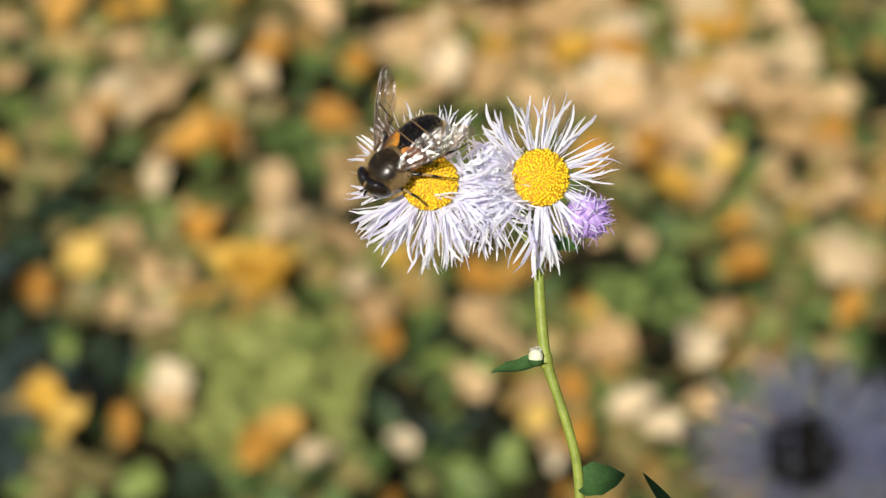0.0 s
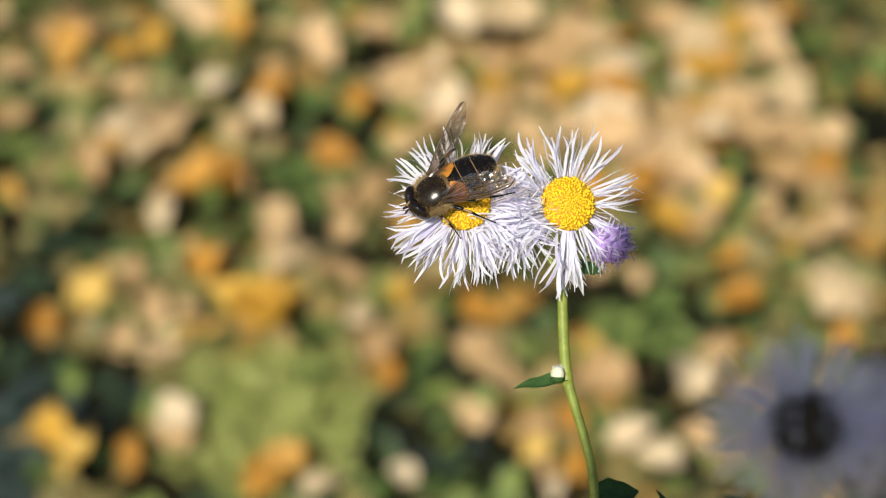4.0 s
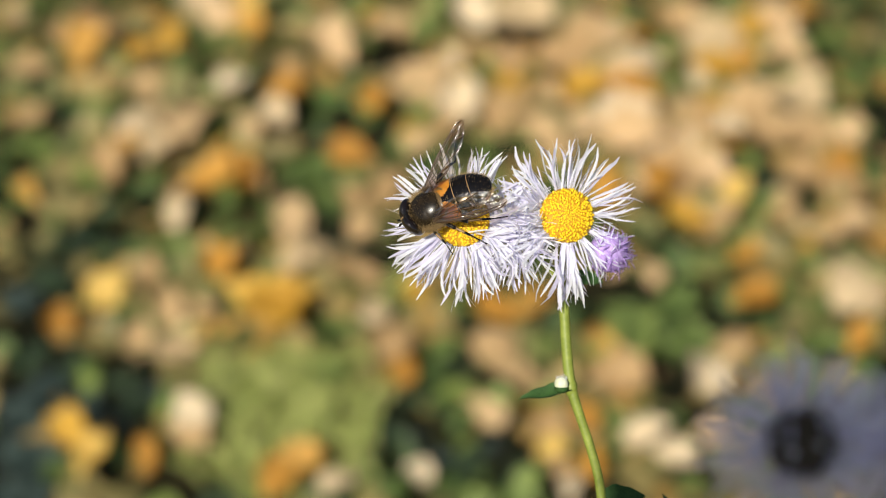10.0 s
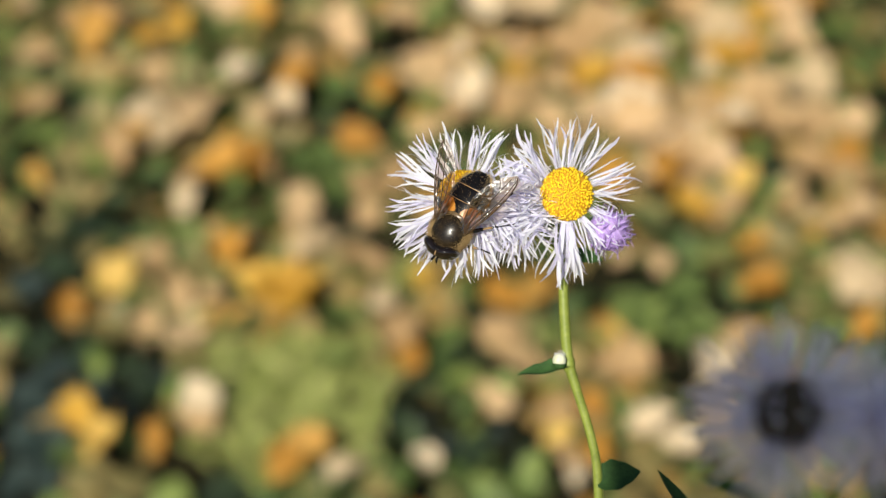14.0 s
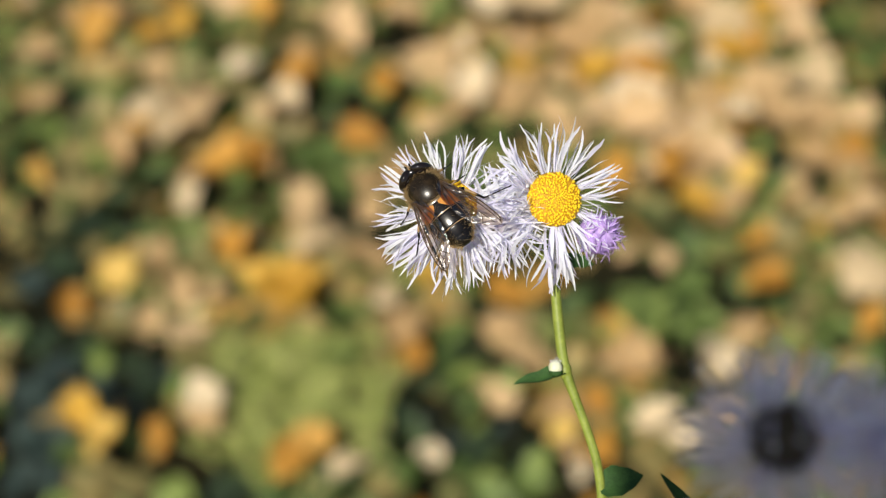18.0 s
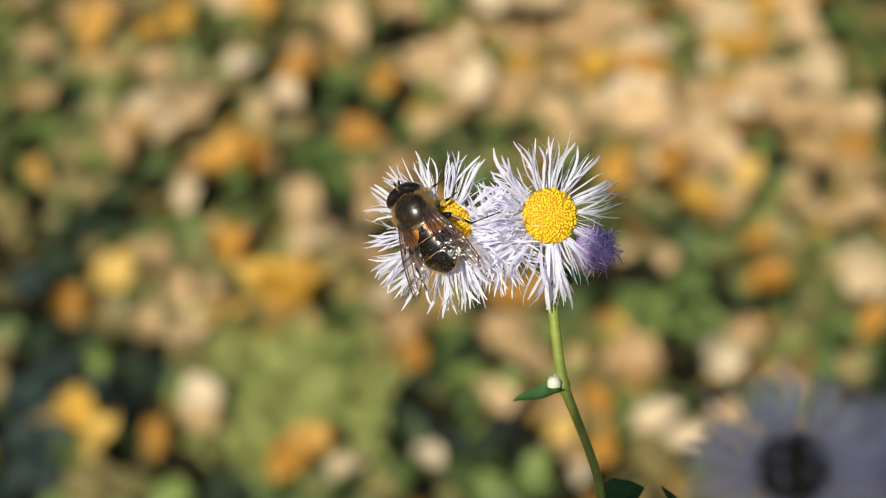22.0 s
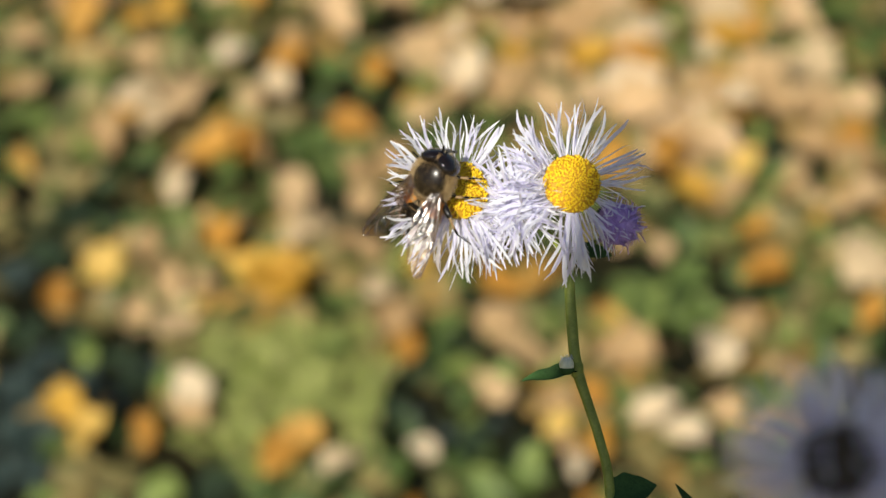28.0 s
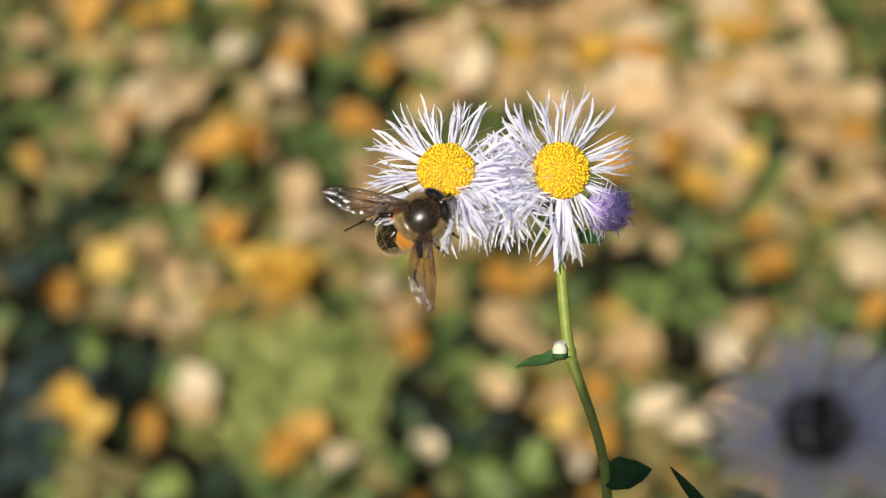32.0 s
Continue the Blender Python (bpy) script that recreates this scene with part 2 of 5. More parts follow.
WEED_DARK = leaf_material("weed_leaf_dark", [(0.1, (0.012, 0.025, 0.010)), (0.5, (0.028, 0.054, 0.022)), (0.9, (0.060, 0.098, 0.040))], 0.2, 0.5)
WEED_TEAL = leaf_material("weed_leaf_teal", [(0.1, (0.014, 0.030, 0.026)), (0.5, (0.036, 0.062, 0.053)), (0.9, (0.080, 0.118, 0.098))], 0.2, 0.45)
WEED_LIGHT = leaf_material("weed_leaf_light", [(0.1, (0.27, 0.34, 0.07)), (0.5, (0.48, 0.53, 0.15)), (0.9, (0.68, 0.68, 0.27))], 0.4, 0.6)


# ---- mesh helpers ----
def mesh_of(name, bm, mats, smooth=True):
    me = bpy.data.meshes.new(name)
    bm.normal_update()
    bm.to_mesh(me)
    bm.free()
    for m in mats if isinstance(mats, (list, tuple)) else [mats]:
        me.materials.append(m)
    if smooth:
        me.polygons.foreach_set("use_smooth", [True] * len(me.polygons))
    return me


def part(name, bm, mats, parent, label="", m=None, smooth=True, kind=""):
    """One mesh object from a bmesh (or a shared mesh) under a thing or a part."""
    me = bm if isinstance(bm, bpy.types.Mesh) else mesh_of(name, bm, mats, smooth)
    ob = new(name, me)
    ob.parent = parent
    if m is not None:
        ob.matrix_basis = m
    return tagged(ob, label=label, kind=kind)


def thing(name, m, label, category, group=""):
    ob = new(name)
    ob.empty_display_size = 0.005
    ob.matrix_basis = m
    return tagged(ob, label=label, category=category, group=group)


def tube(bm, pts, radii, n=8, cap=True, mat=0):
    """A round tube through the points, with a radius at each."""
    pts = [Vector(p) for p in pts]
    rings = []
    for i, p in enumerate(pts):
        d = (pts[min(i + 1, len(pts) - 1)] - pts[max(i - 1, 0)]).normalized()
        side = d.cross(Vector((0.31, 0.17, 0.93))).normalized()
        up = side.cross(d)
        r = radii[i] if isinstance(radii, (list, tuple)) else radii
        rings.append([bm.verts.new(p + (side * math.cos(a) + up * math.sin(a)) * r) for a in (2 * math.pi * k / n for k in range(n))])
    for a, b in zip(rings, rings[1:]):
        for k in range(n):
            bm.faces.new((a[k], a[(k + 1) % n], b[(k + 1) % n], b[k])).material_index = mat
    if cap:
        bm.faces.new(rings[0][::-1]).material_index = mat
        bm.faces.new(rings[-1]).material_index = mat
    return bm


def smooth_path(pts, steps=6):
    """Catmull-Rom through the points."""
    p = [Vector(q) for q in pts]
    p = [p[0] * 2 - p[1]] + p + [p[-1] * 2 - p[-2]]
    out = []
    for i in range(1, len(p) - 2):
        for k in range(steps):
            t = k / steps
            a, b, c, d = p[i - 1:i + 3]
            out.append(0.5 * ((2 * b) + (c - a) * t + (2 * a - 5 * b + 4 * c - d) * t * t + (3 * b - a - 3 * c + d) * t ** 3))
    return out + [p[-2]]


def ellipsoid(bm, centre, radii, seg=16, rings=10, mat=0, fn=None):
    c = Vector(centre)
    grid = []
    for i in range(rings + 1):
        th = math.pi * i / rings
        row = []
        for k in range(seg):
            ph = 2 * math.pi * k / seg
            v = Vector((math.sin(th) * math.cos(ph), math.sin(th) * math.sin(ph), math.cos(th)))
            if fn:
                v = fn(v)
            row.append(v)
        grid.append(row)
    top = bm.verts.new(c + Vector(a * b for a, b in zip(grid[0][0], radii)))
    bot = bm.verts.new(c + Vector(a * b for a, b in zip(grid[-1][0], radii)))
    vs = [[bm.verts.new(c + Vector(a * b for a, b in zip(v, radii))) for v in row] for row in grid[1:-1]]
    for k in range(seg):
        k2 = (k + 1) % seg
        bm.faces.new((top, vs[0][k], vs[0][k2])).material_index = mat
        bm.faces.new((vs[-1][k], bot, vs[-1][k2])).material_index = mat
        for a, b in zip(vs, vs[1:]):
            bm.faces.new((a[k], b[k], b[k2], a[k2])).material_index = mat
    return bm


def frame_to(normal, at, twist=0.0):
    """A pose at a place whose z axis is the normal and whose y axis stays close to +y."""
    z = Vector(normal).normalized()
    x = Vector((0, 1, 0)).cross(z).normalized()
    y = z.cross(x)
    q = Matrix((x, y, z)).transposed().to_4x4()
    return Matrix.Translation(at) @ q @ Matrix.Rotation(twist, 4, "Z")


def blade(length, width, sag, curl, fold, seg=8, wave=0.0, rng=random, petiole=0.0, lobes=0.0, tipw=0.0):
    """A leaf along +y from the origin: an ovate blade with a folded midrib, sagging and curling."""
    bm = bmesh.new()
    rows = []
    ph = rng.uniform(0, 6.28)
    for i in range(seg + 1):
        t = i / seg
        w = width * 0.5 * (math.sin(math.pi * min(1, 0.06 + 0.94 * t) ** 0.75) ** 0.8 + tipw * (1 - t)) if i < seg else width * 0.03
        w *= 1 + lobes * math.sin(t * 19 + ph)
        y = length * t * (1 - 0.12 * abs(curl) * t)
        z = sag * length * t * t + wave * length * math.sin(t * 7 + ph)
        row = []
        for j in (-2, -1, 0, 1, 2):
            x = w * j / 2
            zz = z + fold * abs(x) + curl * (x / max(width, 1e-6)) ** 2 * width * 1.6
            row.append(bm.verts.new((x, y, zz)))
        rows.append(row)
    for a, b in zip(rows, rows[1:]):
        for j in range(4):
            bm.faces.new((a[j], a[j + 1], b[j + 1], b[j]))
    if petiole:
        tube(bm, [(0, 0.02 * length, 0), (0, -petiole * 0.5, petiole * 0.12), (0, -petiole, petiole * 0.05)], length * 0.012, 5)
    return bm


# ---- ground ----
rng = random.Random(7)


def hill(x, y):
    near = math.exp(-((x * x + (y - 0.8) ** 2) / 4.0))
    return 0.012 * near * (noise.noise((x * 6, y * 6, 0)) - 0.2) - 0.006


def build_ground():
    steps = [-900, -120, -30, -8, -3, -1.6] + [-1.0 + 0.05 * k for k in range(41)] + [1.6, 3, 8, 30, 120, 900]
    bm = bmesh.new()
    vs = [[bm.verts.new((x, y + 0.8, hill(x, y + 0.8))) for x in steps] for y in steps]
    for a, b in zip(vs, vs[1:]):
        for k in range(len(steps) - 1):
            bm.faces.new((a[k], a[k + 1], b[k + 1], b[k]))
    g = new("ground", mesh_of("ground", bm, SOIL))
    tagged(g, "near-black soil under fallen autumn leaves", "ground", kind="structure")


# places: x, y and length in metres
PALE = [(0.129, 0.957, 0.034), (0.016, 0.975, 0.034), (0.256, 0.990, 0.031), (0.203, 1.075, 0.037), (0.026, 1.101, 0.034), (0.154, 0.933, 0.030), (0.254, 1.051, 0.027), (0.248, 0.780, 0.018), (-0.189, 1.120, 0.027), (-0.152, 1.012, 0.021), (-0.214, 0.950, 0.029), (-0.190, 0.919, 0.025), (-0.169, 0.846, 0.024), (-0.113, 0.961, 0.023), (-0.324, 1.101, 0.015), (0.145, 1.043, 0.033), (0.064, 1.092, 0.046), (0.193, 0.940, 0.024), (0.186, 1.020, 0.019), (-0.089, 0.802, 0.021), (-0.055, 0.608, 0.018), (-0.013, 0.618, 0.017), (-0.138, 0.668, 0.020), (0.112, 0.644, 0.023), (0.125, 0.633, 0.022), (0.148, 0.701, 0.028), (0.247, 0.774, 0.029), (0.067, 0.608, 0.018), (0.102, 0.701, 0.018), (0.008, 1.035, 0.021), (0.261, 0.764, 0.018), (-0.042, 0.761, 0.015), (-0.085, 0.815, 0.023)]
TAN = [(0.167, 0.943, 0.034), (0.139, 0.899, 0.035), (0.095, 1.035, 0.033), (0.070, 0.943, 0.031), (0.104, 0.964, 0.030), (0.083, 1.043, 0.032), (0.171, 0.982, 0.029), (0.222, 0.947, 0.030), (0.268, 0.846, 0.027), (-0.259, 1.084, 0.035), (-0.300, 1.031, 0.031), (-0.165, 1.101, 0.036), (-0.081, 1.059, 0.036), (-0.109, 1.035, 0.022), (-0.178, 0.957, 0.036), (-0.221, 0.906, 0.029), (-0.097, 0.846, 0.033), (-0.012, 1.004, 0.035), (-0.289, 0.964, 0.024), (-0.040, 1.101, 0.030), (-0.035, 0.880, 0.026), (0.038, 0.971, 0.031), (0.131, 0.933, 0.037), (0.157, 0.906, 0.040), (0.253, 1.043, 0.031), (0.266, 0.877, 0.026), (0.254, 1.101, 0.034), (0.102, 1.075, 0.030), (0.214, 0.975, 0.028), (0.124, 1.035, 0.024), (0.244, 0.837, 0.023), (0.129, 0.785, 0.018), (-0.017, 0.929, 0.021)]
BEIGE = [(0.176, 0.893, 0.030), (0.181, 0.849, 0.028), (0.225, 0.997, 0.030), (0.221, 0.868, 0.023), (0.041, 1.043, 0.032), (0.181, 1.101, 0.033), (0.255, 0.936, 0.030), (0.108, 1.101, 0.030), (-0.179, 0.799, 0.022), (-0.164, 0.761, 0.021), (-0.178, 0.733, 0.019), (-0.156, 0.728, 0.022), (-0.138, 0.648, 0.023), (0.045, 0.701, 0.029), (0.025, 0.675, 0.023), (0.102, 0.691, 0.030), (0.170, 0.718, 0.024), (0.191, 0.684, 0.020), (0.033, 0.723, 0.023), (-0.133, 0.961, 0.023), (-0.215, 0.997, 0.024), (0.271, 0.943, 0.028), (-0.052, 0.837, 0.019), (0.148, 0.648, 0.020), (0.059, 0.661, 0.018), (-0.028, 0.738, 0.020), (-0.050, 0.802, 0.022), (0.128, 1.092, 0.030), (0.072, 0.990, 0.025), (0.237, 0.899, 0.023), (0.105, 0.791, 0.016), (-0.057, 0.869, 0.020), (0.054, 0.985, 0.024)]
ORANGE = [(-0.261, 1.043, 0.031), (-0.267, 0.871, 0.021), (-0.153, 0.890, 0.031), (-0.135, 0.903, 0.026), (-0.114, 0.993, 0.024), (-0.049, 0.982, 0.022), (-0.062, 0.916, 0.028), (-0.142, 1.080, 0.022), (0.122, 0.982, 0.032), (0.136, 0.993, 0.028), (0.222, 1.043, 0.025), (0.263, 0.899, 0.020), (0.143, 0.880, 0.026), (-0.227, 0.745, 0.019), (-0.134, 0.796, 0.023), (-0.159, 0.633, 0.018), (-0.077, 0.625, 0.024), (-0.088, 0.610, 0.019), (0.034, 0.756, 0.027), (0.054, 0.756, 0.028), (0.187, 0.765, 0.027), (0.246, 0.733, 0.021), (0.081, 0.622, 0.018), (0.078, 0.661, 0.017), (-0.022, 0.701, 0.017), (0.276, 1.105, 0.026)]
GOLD = [(0.155, 0.837, 0.024), (0.193, 0.880, 0.019), (-0.219, 1.039, 0.020), (-0.199, 1.063, 0.025), (-0.149, 1.109, 0.026), (0.103, 1.004, 0.027), (0.198, 1.035, 0.026), (0.233, 1.088, 0.027), (0.012, 1.004, 0.024), (-0.203, 0.774, 0.025), (-0.112, 0.772, 0.030), (-0.098, 0.766, 0.027), (-0.201, 0.650, 0.021), (-0.185, 0.625, 0.023), (0.058, 0.635, 0.015), (0.049, 1.004, 0.021), (-0.091, 0.777, 0.024), (-0.016, 0.780, 0.015)]
GREEN = [(-0.216, 1.085, 0.023), (-0.283, 0.896, 0.021), (-0.025, 0.940, 0.027), (-0.112, 0.871, 0.023), (-0.076, 0.887, 0.026), (-0.092, 0.906, 0.022), (0.169, 1.035, 0.023), (0.301, 1.101, 0.031), (0.294, 1.020, 0.034), (0.292, 0.968, 0.025), (0.096, 0.670, 0.022), (0.144, 0.780, 0.028), (0.129, 0.743, 0.026), (0.151, 0.748, 0.027), (0.158, 0.723, 0.021), (0.224, 0.780, 0.027), (0.212, 0.733, 0.025), (0.231, 0.748, 0.021), (-0.044, 0.631, 0.022), (-0.025, 0.627, 0.017), (0.150, 0.666, 0.020), (0.317, 1.051, 0.027), (-0.060, 0.767, 0.020), (0.111, 0.770, 0.024), (0.126, 0.746, 0.021), (-0.089, 0.916, 0.025)]
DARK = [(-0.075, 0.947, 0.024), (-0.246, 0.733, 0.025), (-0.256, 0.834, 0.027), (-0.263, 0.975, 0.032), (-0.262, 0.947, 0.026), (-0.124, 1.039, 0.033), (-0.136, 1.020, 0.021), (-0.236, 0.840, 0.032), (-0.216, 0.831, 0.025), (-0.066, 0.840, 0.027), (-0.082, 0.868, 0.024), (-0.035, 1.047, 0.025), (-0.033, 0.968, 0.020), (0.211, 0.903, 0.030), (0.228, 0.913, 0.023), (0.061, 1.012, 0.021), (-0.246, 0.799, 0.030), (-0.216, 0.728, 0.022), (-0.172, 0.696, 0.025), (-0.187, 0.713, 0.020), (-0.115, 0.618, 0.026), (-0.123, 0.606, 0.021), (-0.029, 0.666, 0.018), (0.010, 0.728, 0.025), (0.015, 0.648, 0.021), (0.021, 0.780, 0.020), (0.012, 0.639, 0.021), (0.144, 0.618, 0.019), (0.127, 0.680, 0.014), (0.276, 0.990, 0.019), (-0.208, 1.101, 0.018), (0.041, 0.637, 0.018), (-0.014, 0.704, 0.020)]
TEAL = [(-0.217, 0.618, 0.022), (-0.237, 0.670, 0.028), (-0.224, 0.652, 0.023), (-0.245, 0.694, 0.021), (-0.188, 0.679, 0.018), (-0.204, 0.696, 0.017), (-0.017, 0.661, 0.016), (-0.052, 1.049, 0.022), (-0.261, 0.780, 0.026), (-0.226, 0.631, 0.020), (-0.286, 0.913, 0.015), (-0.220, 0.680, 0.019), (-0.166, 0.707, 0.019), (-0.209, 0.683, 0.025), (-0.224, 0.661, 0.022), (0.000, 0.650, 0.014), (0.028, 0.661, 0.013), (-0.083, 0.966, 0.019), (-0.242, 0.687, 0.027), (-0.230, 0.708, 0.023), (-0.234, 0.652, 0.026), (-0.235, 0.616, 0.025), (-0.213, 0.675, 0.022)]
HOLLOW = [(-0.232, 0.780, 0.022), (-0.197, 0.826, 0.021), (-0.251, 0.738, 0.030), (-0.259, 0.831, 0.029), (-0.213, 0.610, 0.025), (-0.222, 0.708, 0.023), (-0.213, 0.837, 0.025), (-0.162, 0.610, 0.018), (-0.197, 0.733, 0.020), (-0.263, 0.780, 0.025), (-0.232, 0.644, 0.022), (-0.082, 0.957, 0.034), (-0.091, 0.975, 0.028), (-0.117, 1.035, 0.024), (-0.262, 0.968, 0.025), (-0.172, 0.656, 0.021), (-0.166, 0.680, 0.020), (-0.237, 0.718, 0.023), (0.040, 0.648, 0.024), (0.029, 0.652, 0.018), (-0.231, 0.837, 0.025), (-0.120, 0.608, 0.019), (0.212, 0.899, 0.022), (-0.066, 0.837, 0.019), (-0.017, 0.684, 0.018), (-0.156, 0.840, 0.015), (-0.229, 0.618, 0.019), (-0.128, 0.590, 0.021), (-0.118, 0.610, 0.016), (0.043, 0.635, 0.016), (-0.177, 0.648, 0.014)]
MEADOW = [(-0.139, 0.718, 0.023), (-0.124, 0.701, 0.025), (-0.109, 0.713, 0.024), (-0.132, 0.684, 0.023), (-0.115, 0.675, 0.024), (-0.097, 0.684, 0.024), (-0.082, 0.698, 0.023), (-0.119, 0.652, 0.023), (-0.105, 0.642, 0.024), (-0.091, 0.657, 0.024), (-0.076, 0.666, 0.023), (-0.095, 0.622, 0.021), (-0.107, 0.622, 0.021), (-0.066, 0.648, 0.021), (-0.061, 0.680, 0.022), (-0.051, 0.657, 0.021), (-0.046, 0.694, 0.020), (-0.067, 0.718, 0.020), (-0.094, 0.728, 0.021), (-0.075, 0.644, 0.020), (-0.056, 0.627, 0.017), (-0.054, 0.733, 0.019), (-0.137, 0.683, 0.022), (-0.137, 0.656, 0.020), (-0.061, 0.721, 0.020), (-0.075, 0.736, 0.021), (-0.031, 0.805, 0.019), (-0.046, 0.783, 0.017)]


def build_fallen_leaves():
    words = {"gold": (LEAF_GOLD, "golden yellow fallen leaf lying on the ground"), "orange": (LEAF_ORANGE, "orange brown fallen leaf lying on the ground"),
             "tan": (LEAF_TAN, "dry tan fallen leaf lying on the ground"), "olive": (LEAF_OLIVE, "faded olive green fallen leaf lying on the ground"), "pale": (LEAF_PALE, "pale cream dry fallen leaf, curled on the ground")}
    shapes = {}
    for key, (mat, _) in words.items():
        shapes[key] = []
        for k in range(9):
            bm = blade(1.12, rng.uniform(0.5, 0.92), rng.uniform(-0.15, 0.35), rng.uniform(0.1, 0.8), rng.uniform(-0.3, 0.55), 10, 0.07, rng, 0.35, 0.16, 0.3)
            bmesh.ops.translate(bm, verts=bm.verts, vec=(0, -0.5, 0.05))
            shapes[key].append(mesh_of("fallen_leaf", bm, mat))
    for key, places in (("gold", GOLD), ("orange", ORANGE), ("tan", TAN), ("tan", BEIGE), ("pale", PALE)):
        for x, y, s in places:
            ob = new("fallen_leaf", rng.choice(shapes[key]))
            tilt = pose(x, y, hill(x, y) + 0.016 + (0.005 if key in ("gold", "orange") else 0.003 if key == "pale" else 0.0) + rng.uniform(0, 0.005), rng.uniform(8, 44), rng.uniform(-24, 16), 0) @ Matrix.Rotation(rng.uniform(0, 6.28), 4, "Z")
            ob.matrix_basis = tilt @ Matrix.Diagonal((s * (1.2 if key == 'gold' else 1.08),) * 3 + (1,))
            tagged(ob, words[key][1], "leaf", "fallen leaves")
    # smaller broken leaves lying about them, off the weeds and the bare hollows
    kept_clear = HOLLOW + TEAL + DARK + MEADOW + GREEN
    r = random.Random(77)
    for x0, y0, s0 in TAN + BEIGE + PALE + ORANGE + GOLD:
        for k in range(2):
            a, far, s = r.uniform(0, 6.28), s0 * r.uniform(0.75, 1.3), s0 * r.uniform(0.45, 0.75)
            x, y = x0 + far * math.cos(a), y0 + far * math.sin(a) * 1.3
            if any(math.hypot(x - hx, (y - hy) * 0.8) < hs * 0.7 + s * 0.4 for hx, hy, hs in kept_clear):
                continue
            key = r.choice(("tan", "orange", "olive", "olive", "olive"))
            ob = new("fallen_leaf", r.choice(shapes[key]))
            ob.matrix_basis = pose(x, y, hill(x, y) + r.uniform(0.010, 0.018), r.uniform(0, 36), r.uniform(-24, 24), 0) @ Matrix.Rotation(r.uniform(0, 6.28), 4, "Z") @ Matrix.Diagonal((s * 0.9, s * 1.25, s, 1))
            tagged(ob, words[key][1], "leaf", "fallen leaves")


def scatter(name, count, near, temps, size, lift, rise, mat, label, category, holes, gap, inner=0.4):
    """Many small leaves in one mesh, dense in the near field and thinner beyond."""
    verts, faces = [], []
    for k in range(count):
        if k < near:
            x, y = rng.uniform(-0.55, 0.55), rng.uniform(0.35, 1.6)
        else:
            a, r = rng.uniform(0, 6.28), inner + 3.2 * rng.random() ** 0.8
            x, y = r * math.cos(a), (0.6 if near else 0.95) + r * math.sin(a)
        if any((x - hx) ** 2 + ((y - hy) * 0.8) ** 2 < hr * hr for hx, hy, hr in holes) and rng.random() < 0.97:
            continue
        if noise.noise((x * 11, y * 11, 4.0)) > gap:
            continue
        s = rng.uniform(*size)
        m = pose(x, y, hill(x, y) + rng.uniform(*rise), rng.uniform(-lift, lift), rng.uniform(-lift, lift), rng.uniform(0, 360)) @ Matrix.Diagonal((s, s, s, 1))
        vs, fs = rng.choice(temps)
        base = len(verts)
        verts += [m @ v for v in vs]
        faces += [[base + i for i in f] for f in fs]
    me = bpy.data.meshes.new(name)
    me.from_pydata(verts, [], faces)
    me.materials.append(mat)
    me.polygons.foreach_set("use_smooth", [True] * len(me.polygons))
    tagged(new(name, me), label, category, kind="stuff")


def leaf_temps(widths, lobes):
    temps = []
    for k in range(6):
        t = blade(1.0, rng.uniform(*widths), rng.uniform(-0.15, 0.25), rng.uniform(0, 0.6), rng.uniform(-0.1, 0.3), 5, 0.03, rng, 0, lobes, 0.3)
        t.verts.index_update()
        temps.append(([v.co - Vector((0, 0.5, 0)) for v in t.verts], [[v.index for v in f.verts] for f in t.faces]))
        t.free()
    return temps


def build_litter():
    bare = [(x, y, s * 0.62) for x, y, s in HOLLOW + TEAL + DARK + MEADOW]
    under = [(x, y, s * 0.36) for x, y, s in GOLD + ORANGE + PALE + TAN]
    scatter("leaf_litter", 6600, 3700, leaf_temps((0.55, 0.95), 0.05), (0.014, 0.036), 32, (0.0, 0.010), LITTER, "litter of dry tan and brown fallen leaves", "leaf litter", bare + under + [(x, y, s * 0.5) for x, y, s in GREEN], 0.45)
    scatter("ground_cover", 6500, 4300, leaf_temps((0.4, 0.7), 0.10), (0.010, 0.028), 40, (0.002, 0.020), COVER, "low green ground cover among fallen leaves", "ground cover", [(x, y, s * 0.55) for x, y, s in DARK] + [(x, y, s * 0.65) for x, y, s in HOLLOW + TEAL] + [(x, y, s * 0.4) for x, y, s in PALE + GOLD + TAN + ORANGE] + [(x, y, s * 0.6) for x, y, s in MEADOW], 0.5)


